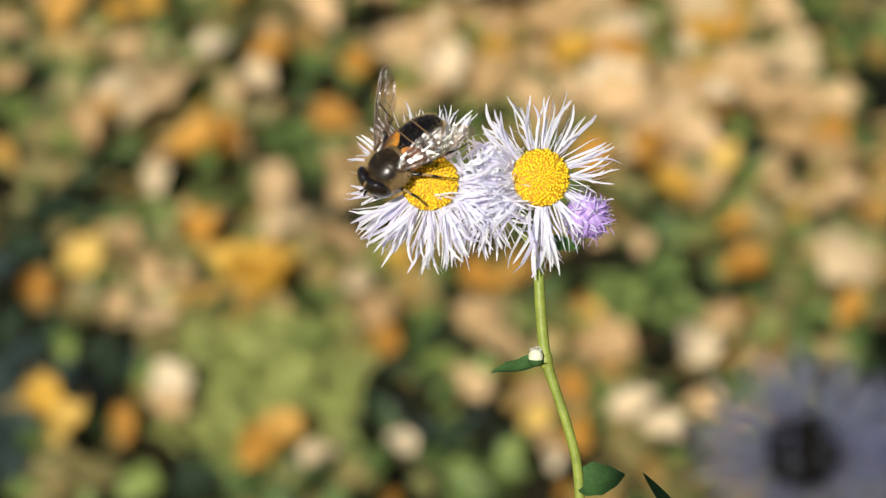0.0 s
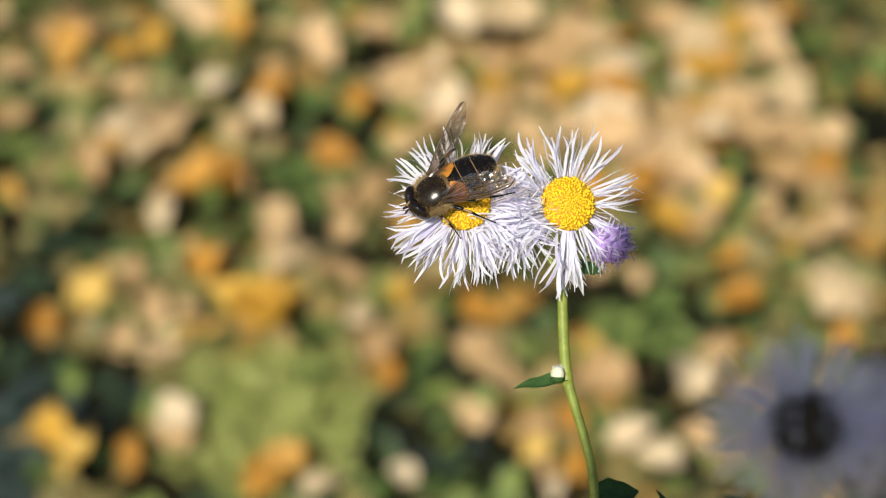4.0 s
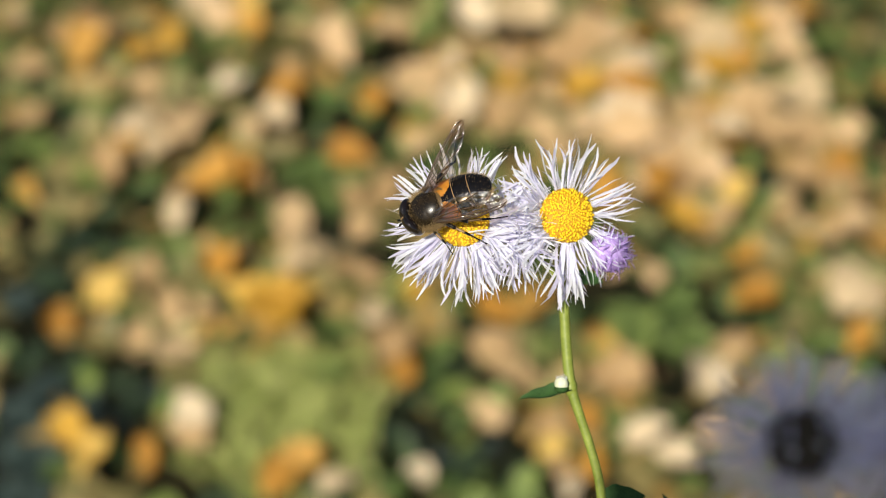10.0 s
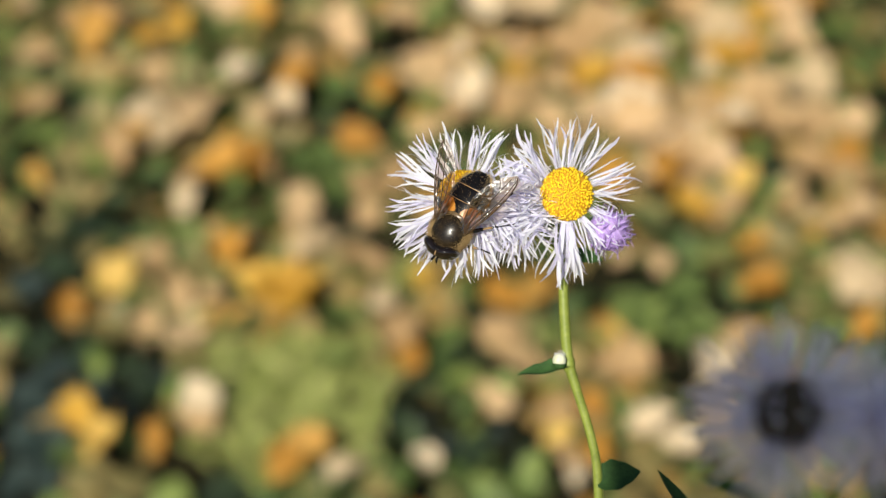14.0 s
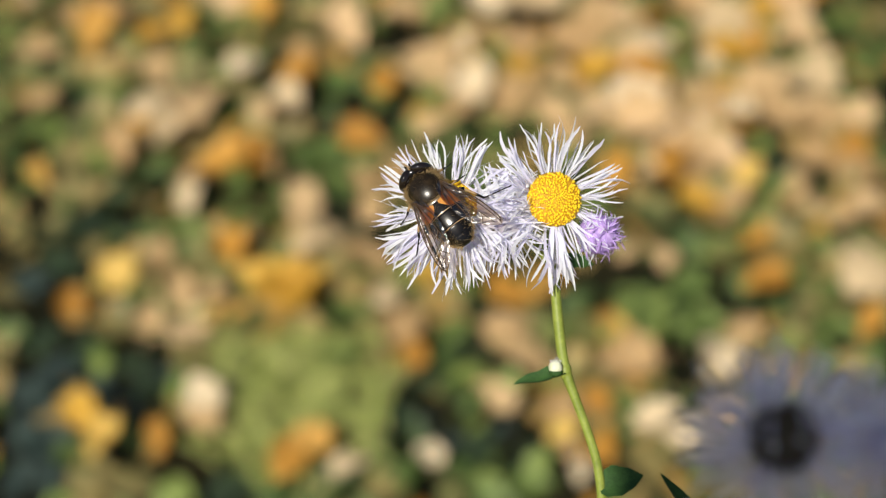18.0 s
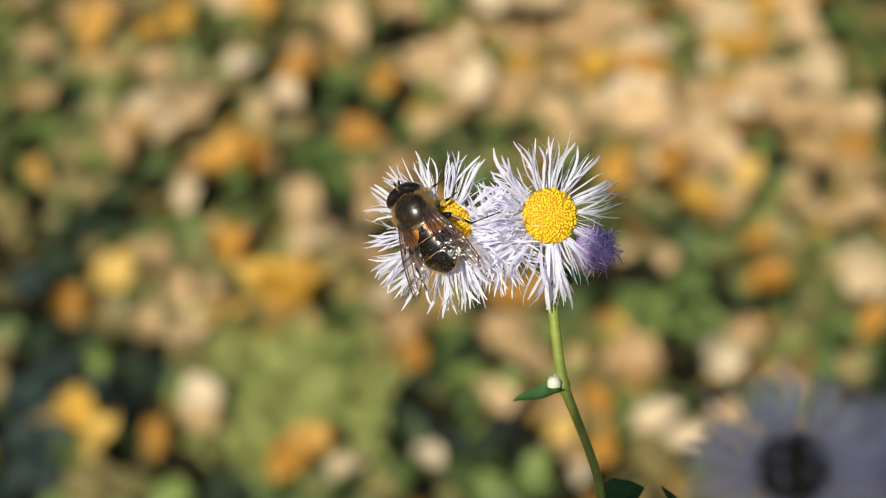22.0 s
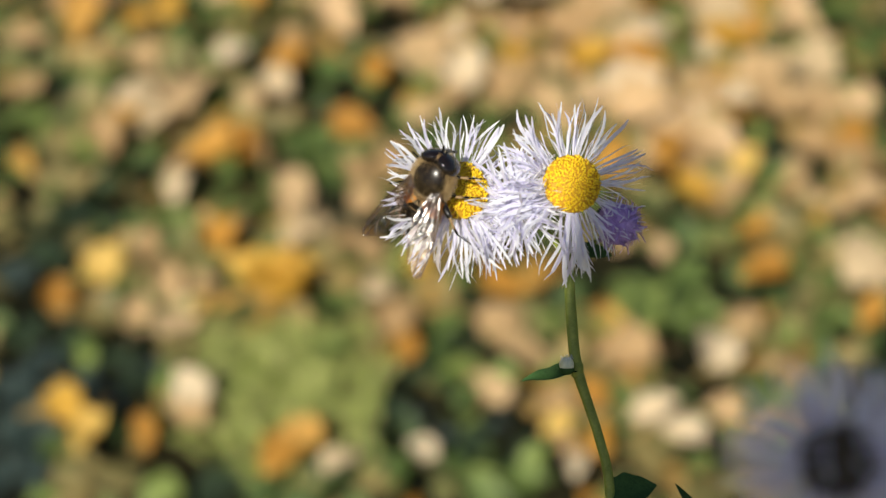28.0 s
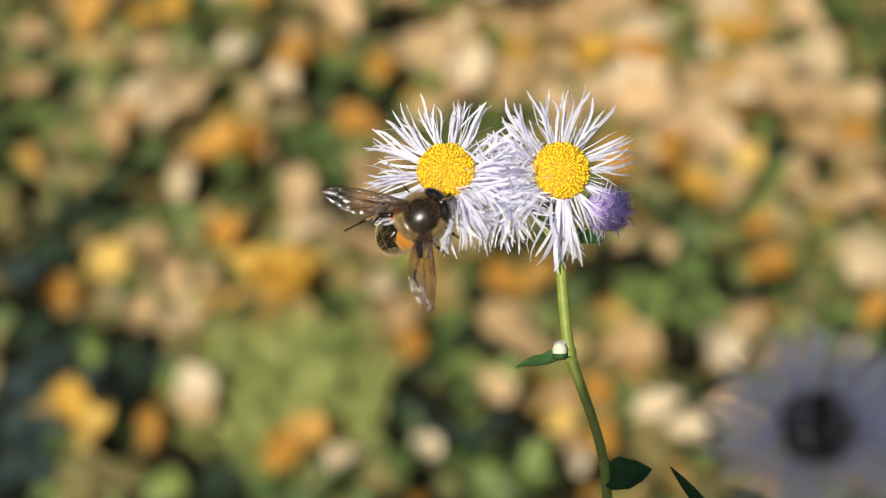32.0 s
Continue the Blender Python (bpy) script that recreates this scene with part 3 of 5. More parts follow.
def build_weeds():
    """Low clumps of green weeds between the leaves."""
    kinds = {}
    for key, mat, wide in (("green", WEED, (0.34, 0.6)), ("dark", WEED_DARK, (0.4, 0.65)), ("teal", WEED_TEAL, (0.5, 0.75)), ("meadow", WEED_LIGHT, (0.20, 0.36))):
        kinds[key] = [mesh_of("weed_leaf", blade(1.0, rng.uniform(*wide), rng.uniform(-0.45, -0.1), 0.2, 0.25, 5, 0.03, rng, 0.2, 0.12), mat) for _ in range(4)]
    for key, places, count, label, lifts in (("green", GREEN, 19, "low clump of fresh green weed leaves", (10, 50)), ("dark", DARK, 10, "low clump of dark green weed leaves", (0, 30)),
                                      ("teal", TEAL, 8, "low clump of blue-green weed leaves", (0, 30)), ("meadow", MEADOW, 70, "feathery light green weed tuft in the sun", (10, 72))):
        for x, y, s in places:
            if key == 'meadow':
                x, y = x + rng.uniform(-0.010, 0.010), y + rng.uniform(-0.010, 0.010)
            clump = thing("weed_clump", pose(x, y, hill(x, y) + (0.004 if key == 'meadow' else 0.0), 0, 0, rng.uniform(0, 360)), label, "weed", "weeds between the leaves")
            for k in range(count):
                a = k * 2.4 + rng.uniform(-0.3, 0.3)
                size = s * (rng.uniform(0.28, 0.5) if key == 'meadow' else rng.uniform(0.4, 0.68))
                r = s * (0.85 if key == 'meadow' else 0.22) * rng.random() ** 0.7
                m = Matrix.Translation((r * math.cos(a), r * math.sin(a), 0.002)) @ Matrix.Rotation(a, 4, "Z") @ Matrix.Rotation(radians(rng.uniform(*lifts)), 4, "X") @ Matrix.Diagonal((size, size, size, 1))
                part("weed_leaf", rng.choice(kinds[key]), None, clump, m=m)


# on the line from the nearest flower to the sun, for the added shading leaf
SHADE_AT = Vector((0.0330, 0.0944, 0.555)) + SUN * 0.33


def build_shade_weed():
    """Tall leafy weed added unseen behind the viewpoint; its broad top leaf shades the nearest flower."""
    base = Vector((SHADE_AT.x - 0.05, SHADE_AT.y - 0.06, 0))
    weed = thing("shade_weed", Matrix.Translation(base), "tall green weed added out of view to cast shade", "weed")
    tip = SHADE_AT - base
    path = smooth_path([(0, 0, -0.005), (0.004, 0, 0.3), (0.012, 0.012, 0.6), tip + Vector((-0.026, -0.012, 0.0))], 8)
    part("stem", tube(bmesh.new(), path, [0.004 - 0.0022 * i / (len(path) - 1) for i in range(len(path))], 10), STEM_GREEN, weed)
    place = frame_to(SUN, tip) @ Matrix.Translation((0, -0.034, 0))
    part("leaf", blade(0.095, 0.054, -0.03, 0.1, 0.1, 12, 0.01, rng, 0.004, 0.0, 0.5), LEAF_GREEN, weed, "broad green leaf set to block the sun", place)
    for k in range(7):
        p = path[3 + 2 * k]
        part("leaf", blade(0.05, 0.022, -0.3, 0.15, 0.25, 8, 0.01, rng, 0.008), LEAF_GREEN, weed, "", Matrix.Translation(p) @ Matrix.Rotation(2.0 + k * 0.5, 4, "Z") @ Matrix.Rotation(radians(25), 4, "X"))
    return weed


# ---- the fleabane ----
def ray_shapes(mat, count=32, seed=3):
    """Thin strap-shaped ray florets of unit length along +y, facing +z."""
    r = random.Random(seed)
    out = []
    for k in range(count):
        bm = bmesh.new()
        seg, rows = 8, []
        sag, side, twist = r.uniform(-0.26, 0.20), r.gauss(0, 0.085), r.uniform(-1.1, 1.1)
        kink = r.gauss(0, 0.10)
        wide = r.uniform(0.016, 0.029)
        sway, turn = r.uniform(0.0, 0.03), r.uniform(0, 6.28)
        for i in range(seg + 1):
            t = i / seg
            w = wide * (0.55 + 1.35 * t - 1.05 * t * t) * (1.0 if i < seg else 0.35)
            y = t * (1 - 0.03 * abs(sag))
            x = side * t * t + kink * t ** 5 + sway * t * math.sin(6 * t + turn)
            z = sag * t * t + 0.03 * math.sin(t * 6 + k) - (0.16 * t ** 8 if k % 5 == 0 else 0.0)
            a = twist * t
            row = []
            for j in (-1, 0, 1):
                dx, dz = j * w * math.cos(a), j * w * math.sin(a) + abs(j) * w * 0.35
                row.append(bm.verts.new((x + dx, y, z + dz)))
            rows.append(row)
        for a, b in zip(rows, rows[1:]):
            for j in range(2):
                bm.faces.new((a[j], a[j + 1], b[j + 1], b[j]))
        out.append(mesh_of("ray_petal", bm, mat))
    return out


def disc_florets(radius, height, count, mat_index, seed, bm, size=1.0):
    r = random.Random(seed)
    for k in range(count):
        q = math.sqrt((k + 0.5) / count)
        a = k * 2.39996 + r.uniform(-0.16, 0.16)
        x, y = radius * q * math.cos(a), radius * q * math.sin(a)
        z = height * math.sqrt(max(0.0, 1 - 0.98 * q * q)) + r.uniform(-0.16, 0.10) * MM
        open_ = q > 0.45
        rr = radius * (0.0435 if open_ else 0.040) * size * r.uniform(0.85, 1.15)
        ellipsoid(bm, (x, y, z + rr * 0.6), (rr, rr, rr * (1.35 if open_ else 1.0)), 6, 4, mat_index)
    return bm


def dome(bm, radius, height, depth, mat=0, seg=28):
    prof = [(math.sin(u * math.pi / 2), math.cos(u * math.pi / 2)) for u in (0.12, 0.3, 0.5, 0.7, 0.85, 1.0)]
    rings = [[bm.verts.new((radius * s * math.cos(a), radius * s * math.sin(a), height * c)) for a in (2 * math.pi * k / seg for k in range(seg))] for s, c in prof]
    rings.append([bm.verts.new((radius * 0.4 * math.cos(a), radius * 0.4 * math.sin(a), -depth)) for a in (2 * math.pi * k / seg for k in range(seg))])
    bm.faces.new(rings[0]).material_index = mat
    for a, b in zip(rings, rings[1:]):
        for k in range(seg):
            bm.faces.new((a[k], b[k], b[(k + 1) % seg], a[(k + 1) % seg])).material_index = mat
    bm.faces.new(rings[-1][::-1]).material_index = mat


PETAL_DEEP = plain("ray_base", (0.62, 0.58, 0.76), (0.78, 0.76, 0.88), 900, 0.6, 0.2, 0.00005)
RAYS = ray_shapes(PETAL)
RAYS_MAUVE = ray_shapes(MAUVE, 8, 11)


def flower_head(parent, m, seed, length, count=110, disc=3.55, droop=(-6, 22), shapes=None, florets=DISC_YELLOW, base=DISC_BASE, label="", keep=lambda a: 1.0, raise_=lambda a: 0.0, inner=0.84):
    """Daisy-like head: domed disc of florets, a ring of thin rays and a green cup of bracts behind. length: mm by angle."""
    r = random.Random(seed)
    shapes = shapes or RAYS
    bm = bmesh.new()
    dome(bm, disc * MM, 1.75 * MM, 0.9 * MM)
    head = part("flower_head", bm, base, parent, label, m)
    bm = bmesh.new()
    disc_florets(disc * 0.985 * MM, 1.8 * MM, 430, 0, seed, bm)
    part("flower_disc", bm, florets, head, kind="stuff")
    bm = bmesh.new()
    dome(bm, disc * 0.96 * MM, 0.2 * MM, 2.6 * MM)
    cup = part("bract_cup", bm, LEAF_GREEN, head, "green cup of bracts", pose(0, 0, -0.35 * MM))
    for k in range(count):
        a = 2 * math.pi * (k + r.uniform(-0.45, 0.45)) / count
        tuft = math.sin(a * 13 + seed)
        a += 0.10 * math.sin(a * 13 + seed + 1.2) + 0.05 * math.sin(a * 27) + 0.06 * math.sin(a * 5 + seed)
        if r.random() > keep(a):
            continue
        ln = length(a) * (r.uniform(0.80, 1.10) + 0.07 * tuft) * MM
        lift = r.gauss((droop[0] + droop[1]) / 2, (droop[1] - droop[0]) / 2.6) + raise_(a) * r.random() + 9 * tuft
        rad = disc * r.uniform(inner, 0.99) * MM
        if k % 3 == 0:
            ln *= r.uniform(0.45, 0.75)
            lift += r.uniform(0, 14)
        mm = (Matrix.Rotation(a - math.pi / 2, 4, "Z") @ Matrix.Translation((0, rad, r.uniform(-0.6, 0.1) * MM)) @ Matrix.Rotation(radians(lift), 4, "X")
              @ Matrix.Rotation(r.gauss(0, 0.13), 4, "Z") @ Matrix.Rotation(r.uniform(-0.9, 0.9), 4, "Y") @ Matrix.Diagonal((ln * r.uniform(0.8, 1.25), ln, ln, 1)))
        part("ray_petal", r.choice(shapes), None, head, m=mm)
    return head


def stem_tube(pts, radii, steps=6):
    path = smooth_path([Vector(p) * MM for p in pts], steps)
    n = len(path) - 1
    rs = []
    for i in range(n + 1):
        u = i / n * (len(radii) - 1)
        j = min(int(u), len(radii) - 2)
        rs.append((radii[j] * (1 - (u - j)) + radii[j + 1] * (u - j)) * MM)
    return tube(bmesh.new(), path, rs, 10)


VIEW = Matrix(((1, 0, 0), (0, math.sin(radians(38)), -math.cos(radians(38))), (0, math.cos(radians(38)), math.sin(radians(38))))).to_4x4()
SHOOT_AT = Matrix.Translation((0.01583, 0.16929, 0.52267)) @ VIEW


def build_shoot():
    """The flowering top that sways; x to the side, y up along the stem, z the way the flowers face."""
    top = thing("fleabane_shoot", SHOOT_AT, "lilac-white fleabane flowers with yellow centres on a thin green stem", "flower")

    def sparse(a):
        """Fewer rays towards the mauve bud, a tassel beneath, a thick tangle towards the other head."""
        d = (math.degrees(a) + 360) % 360
        return 0.75 if 290 < d < 350 else 0.75 if 262 < d <= 284 else 0.25 if 284 < d <= 290 else 0.28 if 238 < d <= 262 else 0.62 if d < 125 or d >= 350 else 1.0

    def open_top(a):
        """Looser tufts over the top, a full fringe beneath."""
        return 0.55 + 0.45 * max(0.0, min(1.0, 0.5 - 0.9 * math.sin(a)))

    def tangle(a):
        return 48.0 * max(0, -math.cos(a)) ** 2
    right = flower_head(top, frame_to((0.16, 0.10, 1), Vector((0, 0, 0)) * MM), 21,
                lambda a: 6.3 + 2.1 * max(0, -math.sin(a)) ** 1.5 + 0.5 * max(0, math.sin(a)) - 2.6 * max(0, math.cos(a + radians(38))) ** 6, 310, keep=sparse, raise_=tangle)
    turning = flower_head(top, frame_to((-0.10, 0.12, 1), Vector((-13.3, -0.6, 0.4)) * MM), 22,
                lambda a: 5.7 + 1.9 * max(0, -math.sin(a)) ** 1.2 + 0.5 * abs(math.cos(a)) + 0.7 * max(0, math.sin(a)), 400, keep=open_top, raise_=lambda a: 40.0 * max(0, math.cos(a)) ** 2)
    # the drooping tassel beneath the disc
    r = random.Random(17)
    for k in range(18):
        a = radians(r.uniform(262, 279))
        ln = r.uniform(6.2, 8.8) * MM
        mm = (Matrix.Rotation(a - math.pi / 2, 4, "Z") @ Matrix.Translation((0, r.uniform(2.9, 3.4) * MM, r.uniform(-0.5, 0.1) * MM)) @ Matrix.Rotation(radians(r.uniform(-12, 14)), 4, "X")
              @ Matrix.Rotation(r.gauss(0, 0.06), 4, "Z") @ Matrix.Rotation(r.uniform(-0.7, 0.7), 4, "Y") @ Matrix.Diagonal((ln * 1.15, ln, ln, 1)))
        part("ray_petal", r.choice(RAYS), None, right, m=mm)
    # a third head half hidden behind, between the two
    flower_head(top, frame_to((-0.1, 0.25, 1), Vector((-6.8, -2.8, -0.7)) * MM), 23, lambda a: 5.6 + 1.2 * max(0, math.sin(a)) + 1.0 * max(0, -math.sin(a)), 320, 1.2, (-5, 50), inner=0.2, florets=PETAL_DEEP, base=PETAL_DEEP,
                label="crowded lilac rays of a head half hidden between the others")
    # the half-open mauve head
    at = Vector((5.6, -4.6, -2.2)) * MM
    bm = bmesh.new()
    ellipsoid(bm, (0, 0, 0), (2.35 * MM, 2.6 * MM, 2.9 * MM), 18, 12)
    bud = part("bud_head", bm, MAUVE, top, "half-open mauve flower bud", frame_to((0.45, -0.35, 0.75), at))
    r = random.Random(5)
    for k in range(230):
        a = k * 2.39996
        z = 1 - 1.35 * (k + 0.5) / 230
        q = math.sqrt(max(0, 1 - z * z))
        n = Vector((q * math.cos(a), q * math.sin(a), z))
        ln = r.uniform(1.6, 2.9) * MM
        # curled straps lying round the bud, their tips standing off
        mm = (frame_to(n, Vector((n.x * 2.3, n.y * 2.45, n.z * 2.85)) * MM, r.uniform(0, 6.28)) @ Matrix.Rotation(radians(r.uniform(-4, 34) if r.random() < 0.66 else r.uniform(30, 62)), 4, "X")
              @ Matrix.Translation((0, -0.35 * ln, 0)) @ Matrix.Diagonal((ln * 2.0, ln, ln * 1.8, 1)))
        part("ray_petal", r.choice(RAYS_MAUVE if r.random() < 0.74 else RAYS), None, bud, m=mm)
    bm = bmesh.new()
    ellipsoid(bm, (0, 0, -1.4 * MM), (2.1 * MM, 2.1 * MM, 1.7 * MM), 12, 8)
    part("bract_cup", bm, LEAF_GREEN, bud, "green cup of bracts")
    # stems
    part("stem", stem_tube([(0.3, -2.5, -2.6), (0.0, -6, -3.4), (0.0, -11, -3.2), (0.35, -17, -3.0), (0.95, -22, -3.0), (2.2, -26, -3.0), (3.7, -30.5, -3.1), (4.9, -35.5, -3.3), (5.6, -44, -4), (6.6, -54, -5)],
                           [0.55, 0.62, 0.66, 0.70, 0.72, 0.62, 0.60, 0.62, 0.66, 0.7]), STEM_GREEN, top, "pale green ribbed stem")
    part("side_stem", stem_tube([(-12.9, -0.8, -1.9), (-10, -2.0, -5.6), (-4, -4.2, -6.4), (-0.1, -9.0, -4.2)], [0.45, 0.36, 0.36, 0.4]), STEM_GREEN, top)
    part("side_stem", stem_tube([(-6.4, -1.6, -5.0), (-3.6, -4, -6.2), (-0.2, -8.6, -4.2)], [0.4, 0.34, 0.36]), STEM_GREEN, top)
    part("side_stem", stem_tube([(5.0, -5.2, -4.0), (3.4, -6.8, -4.6), (0.2, -9.2, -4.0)], [0.5, 0.42, 0.42]), STEM_GREEN, top)
    # small leaf under the bud
    bm = blade(4.2 * MM, 2.0 * MM, -0.2, 0.1, 0.35, 9, 0.02, random.Random(3), 0, 0.12)
    part("stem_leaf", bm, LEAF_GREEN, top, "small dark green leaf", Matrix.Translation(Vector((1.0, -7.7, -1.5)) * MM) @ Matrix.Rotation(radians(-98), 4, "Z") @ Matrix.Rotation(radians(-20), 4, "Y"))
    # node with its leaf and the tiny white bud
    bm = bmesh.new()
    ellipsoid(bm, (0, 0, 0), (0.86 * MM, 1.3 * MM, 0.86 * MM), 12, 8)
    part("stem_node", bm, STEM_GREEN, top, m=Matrix.Translation(Vector((0.95, -22.2, -3.0)) * MM))
    bm = blade(7.0 * MM, 2.6 * MM, -0.10, 0.1, 0.5, 16, 0.035, random.Random(8), 0, 0.06)
    part("stem_leaf", bm, LEAF_GREEN, top, "narrow dark green leaf", Matrix.Translation(Vector((1.0, -22.6, -2.6)) * MM) @ Matrix.Rotation(radians(97), 4, "Z") @ Matrix.Rotation(radians(55), 4, "Y"))
    bm = bmesh.new()
    ellipsoid(bm, (0, 0, 0), (0.92 * MM, 1.0 * MM, 0.92 * MM), 14, 9)
    bud2 = part("small_bud", bm, BUD_WHITE, top, "tiny round cream bud", Matrix.Translation(Vector((-0.35, -21.7, -1.9)) * MM))
    bm = bmesh.new()
    ellipsoid(bm, (0, -0.55 * MM, -0.1 * MM), (0.95 * MM, 0.7 * MM, 0.95 * MM), 12, 7)
    part("bract_cup", bm, LEAF_GREEN, bud2, "green cup of bracts")
    for k in range(22):
        a, q = k * 2.39996, math.sqrt((k + 0.5) / 22)
        n = Vector((0.8 * q * math.cos(a), 0.75, 0.8 * q * math.sin(a) + 0.35)).normalized()
        ln = r.uniform(0.25, 0.5) * MM
        part("ray_petal", r.choice(RAYS), None, bud2, m=Matrix.Translation(Vector((n.x * 0.86, n.y * 0.94, n.z * 0.86)) * MM) @ n.to_track_quat("Y", "Z").to_matrix().to_4x4() @ Matrix.Diagonal((ln * 3, ln, ln, 1)))
    # pointed leaf on its own stalk, low beside the stem
    bm = blade(9.5 * MM, 2.6 * MM, 0.12, 0.1, 0.4, 9)
    part("stem_leaf", bm, LEAF_GREEN, top, "pointed dark green leaf", Matrix.Translation(Vector((18.5, -43.5, -3.6)) * MM) @ Matrix.Rotation(radians(42), 4, "Z") @ Matrix.Rotation(radians(50), 4, "Y"))
    part("leaf_stalk", stem_tube([(6.4, -52, -4.8), (12, -47.5, -4.2), (18.5, -43.5, -3.6)], [0.4, 0.34, 0.3]), STEM_GREEN, top)
    # broader leaf low on the stem
    bm = blade(6.2 * MM, 4.2 * MM, -0.15, 0.25, 0.22, 18, 0.015, random.Random(2), 0, 0.045)
    part("stem_leaf", bm, LEAF_GREEN, top, "broad dark green leaf", Matrix.Translation(Vector((4.9, -37.6, -3.2)) * MM) @ Matrix.Rotation(radians(-74), 4, "Z") @ Matrix.Rotation(radians(-25), 4, "Y"))
    return top, turning


def build_lower_plant():
    """The rooted lower stem below the swaying top."""
    foot = SHOOT_AT @ Vector((0.0066, -0.052, -0.005))
    base = Vector((foot.x + 0.012, foot.y + 0.02, hill(foot.x, foot.y)))
    plant = thing("fleabane_plant", Matrix.Translation(base), "leafy green lower stem of the fleabane, rooted in litter", "plant")
    top = foot - base
    path = smooth_path([(0, 0, 0), top * 0.35 + Vector((0.006, 0, 0)), top * 0.7 + Vector((0.004, 0, 0)), top], 8)
    part("stem", tube(bmesh.new(), path, [0.0016 - 0.0008 * i / (len(path) - 1) for i in range(len(path))], 10), STEM_GREEN, plant)
    r = random.Random(4)
    for k in range(11):
        u = 0.05 + 0.075 * k
        p = path[int(u * (len(path) - 1))]
        ln = 0.05 - 0.035 * u
        part("stem_leaf", blade(ln, ln * 0.32, -0.3, 0.15, 0.3, 8), LEAF_GREEN, plant, "", Matrix.Translation(p) @ Matrix.Rotation(k * 2.4, 4, "Z") @ Matrix.Rotation(radians(r.uniform(15, 40)), 4, "X"))


FRONT_AT = Matrix.Translation((0.02953, 0.09571, 0.55519)) @ VIEW


def build_front_flower():
    fl = thing("fleabane_flower", FRONT_AT, "shaded lilac fleabane flower with a dark brown centre", "flower")
    flower_head(fl, frame_to((-0.12, 0.10, 1), (0, 0, 0)), 31, lambda a: 5.6 + 0.9 * max(0, -math.cos(a)), 420, 3.0, (-8, 50), inner=0.66, raise_=lambda a: 42.0, florets=DARK_FLORET, base=DARK_FLORET, label="lilac rays round a dark centre")
    flower_head(fl, frame_to((0.25, 0.15, 1), Vector((8.0, -0.7, -1.2)) * MM), 32, lambda a: 6.0, 300, 1.4, (-8, 50), inner=0.3, raise_=lambda a: 25.0, florets=PETAL_DEEP, base=PETAL_DEEP, label="crowded lilac rays of a second head")
    part("side_stem", stem_tube([(8.4, -1.8, -2.8), (4.4, -9, -6), (-0.4, -16, -7)], [0.45, 0.42, 0.45]), STEM_GREEN, fl)
    part("stem", stem_tube([(0, -1.0, -2.2), (-0.8, -7, -4.5), (-0.4, -16, -7), (0.6, -34, -14)], [0.5, 0.6, 0.62, 0.68]), STEM_GREEN, fl)
    foot = VIEW.inverted().to_3x3() @ Vector((0.012, 0.03, -0.565)) * 1000
    part("stem", stem_tube([(0.6, -34, -14), Vector((0.6, -34, -14)).lerp(foot, 0.3) + Vector((2, 0, 3)), Vector((0.6, -34, -14)).lerp(foot, 0.65) + Vector((3, 0, 2)), foot], [0.68, 0.8, 0.95, 1.1]), STEM_GREEN, fl)
    part("stem_leaf", blade(6 * MM, 1.8 * MM, -0.2, 0.1, 0.4, 8), LEAF_GREEN, fl, "", Matrix.Translation(Vector((-0.7, -8, -4.8)) * MM) @ Matrix.Rotation(radians(70), 4, "Z"))
    return fl


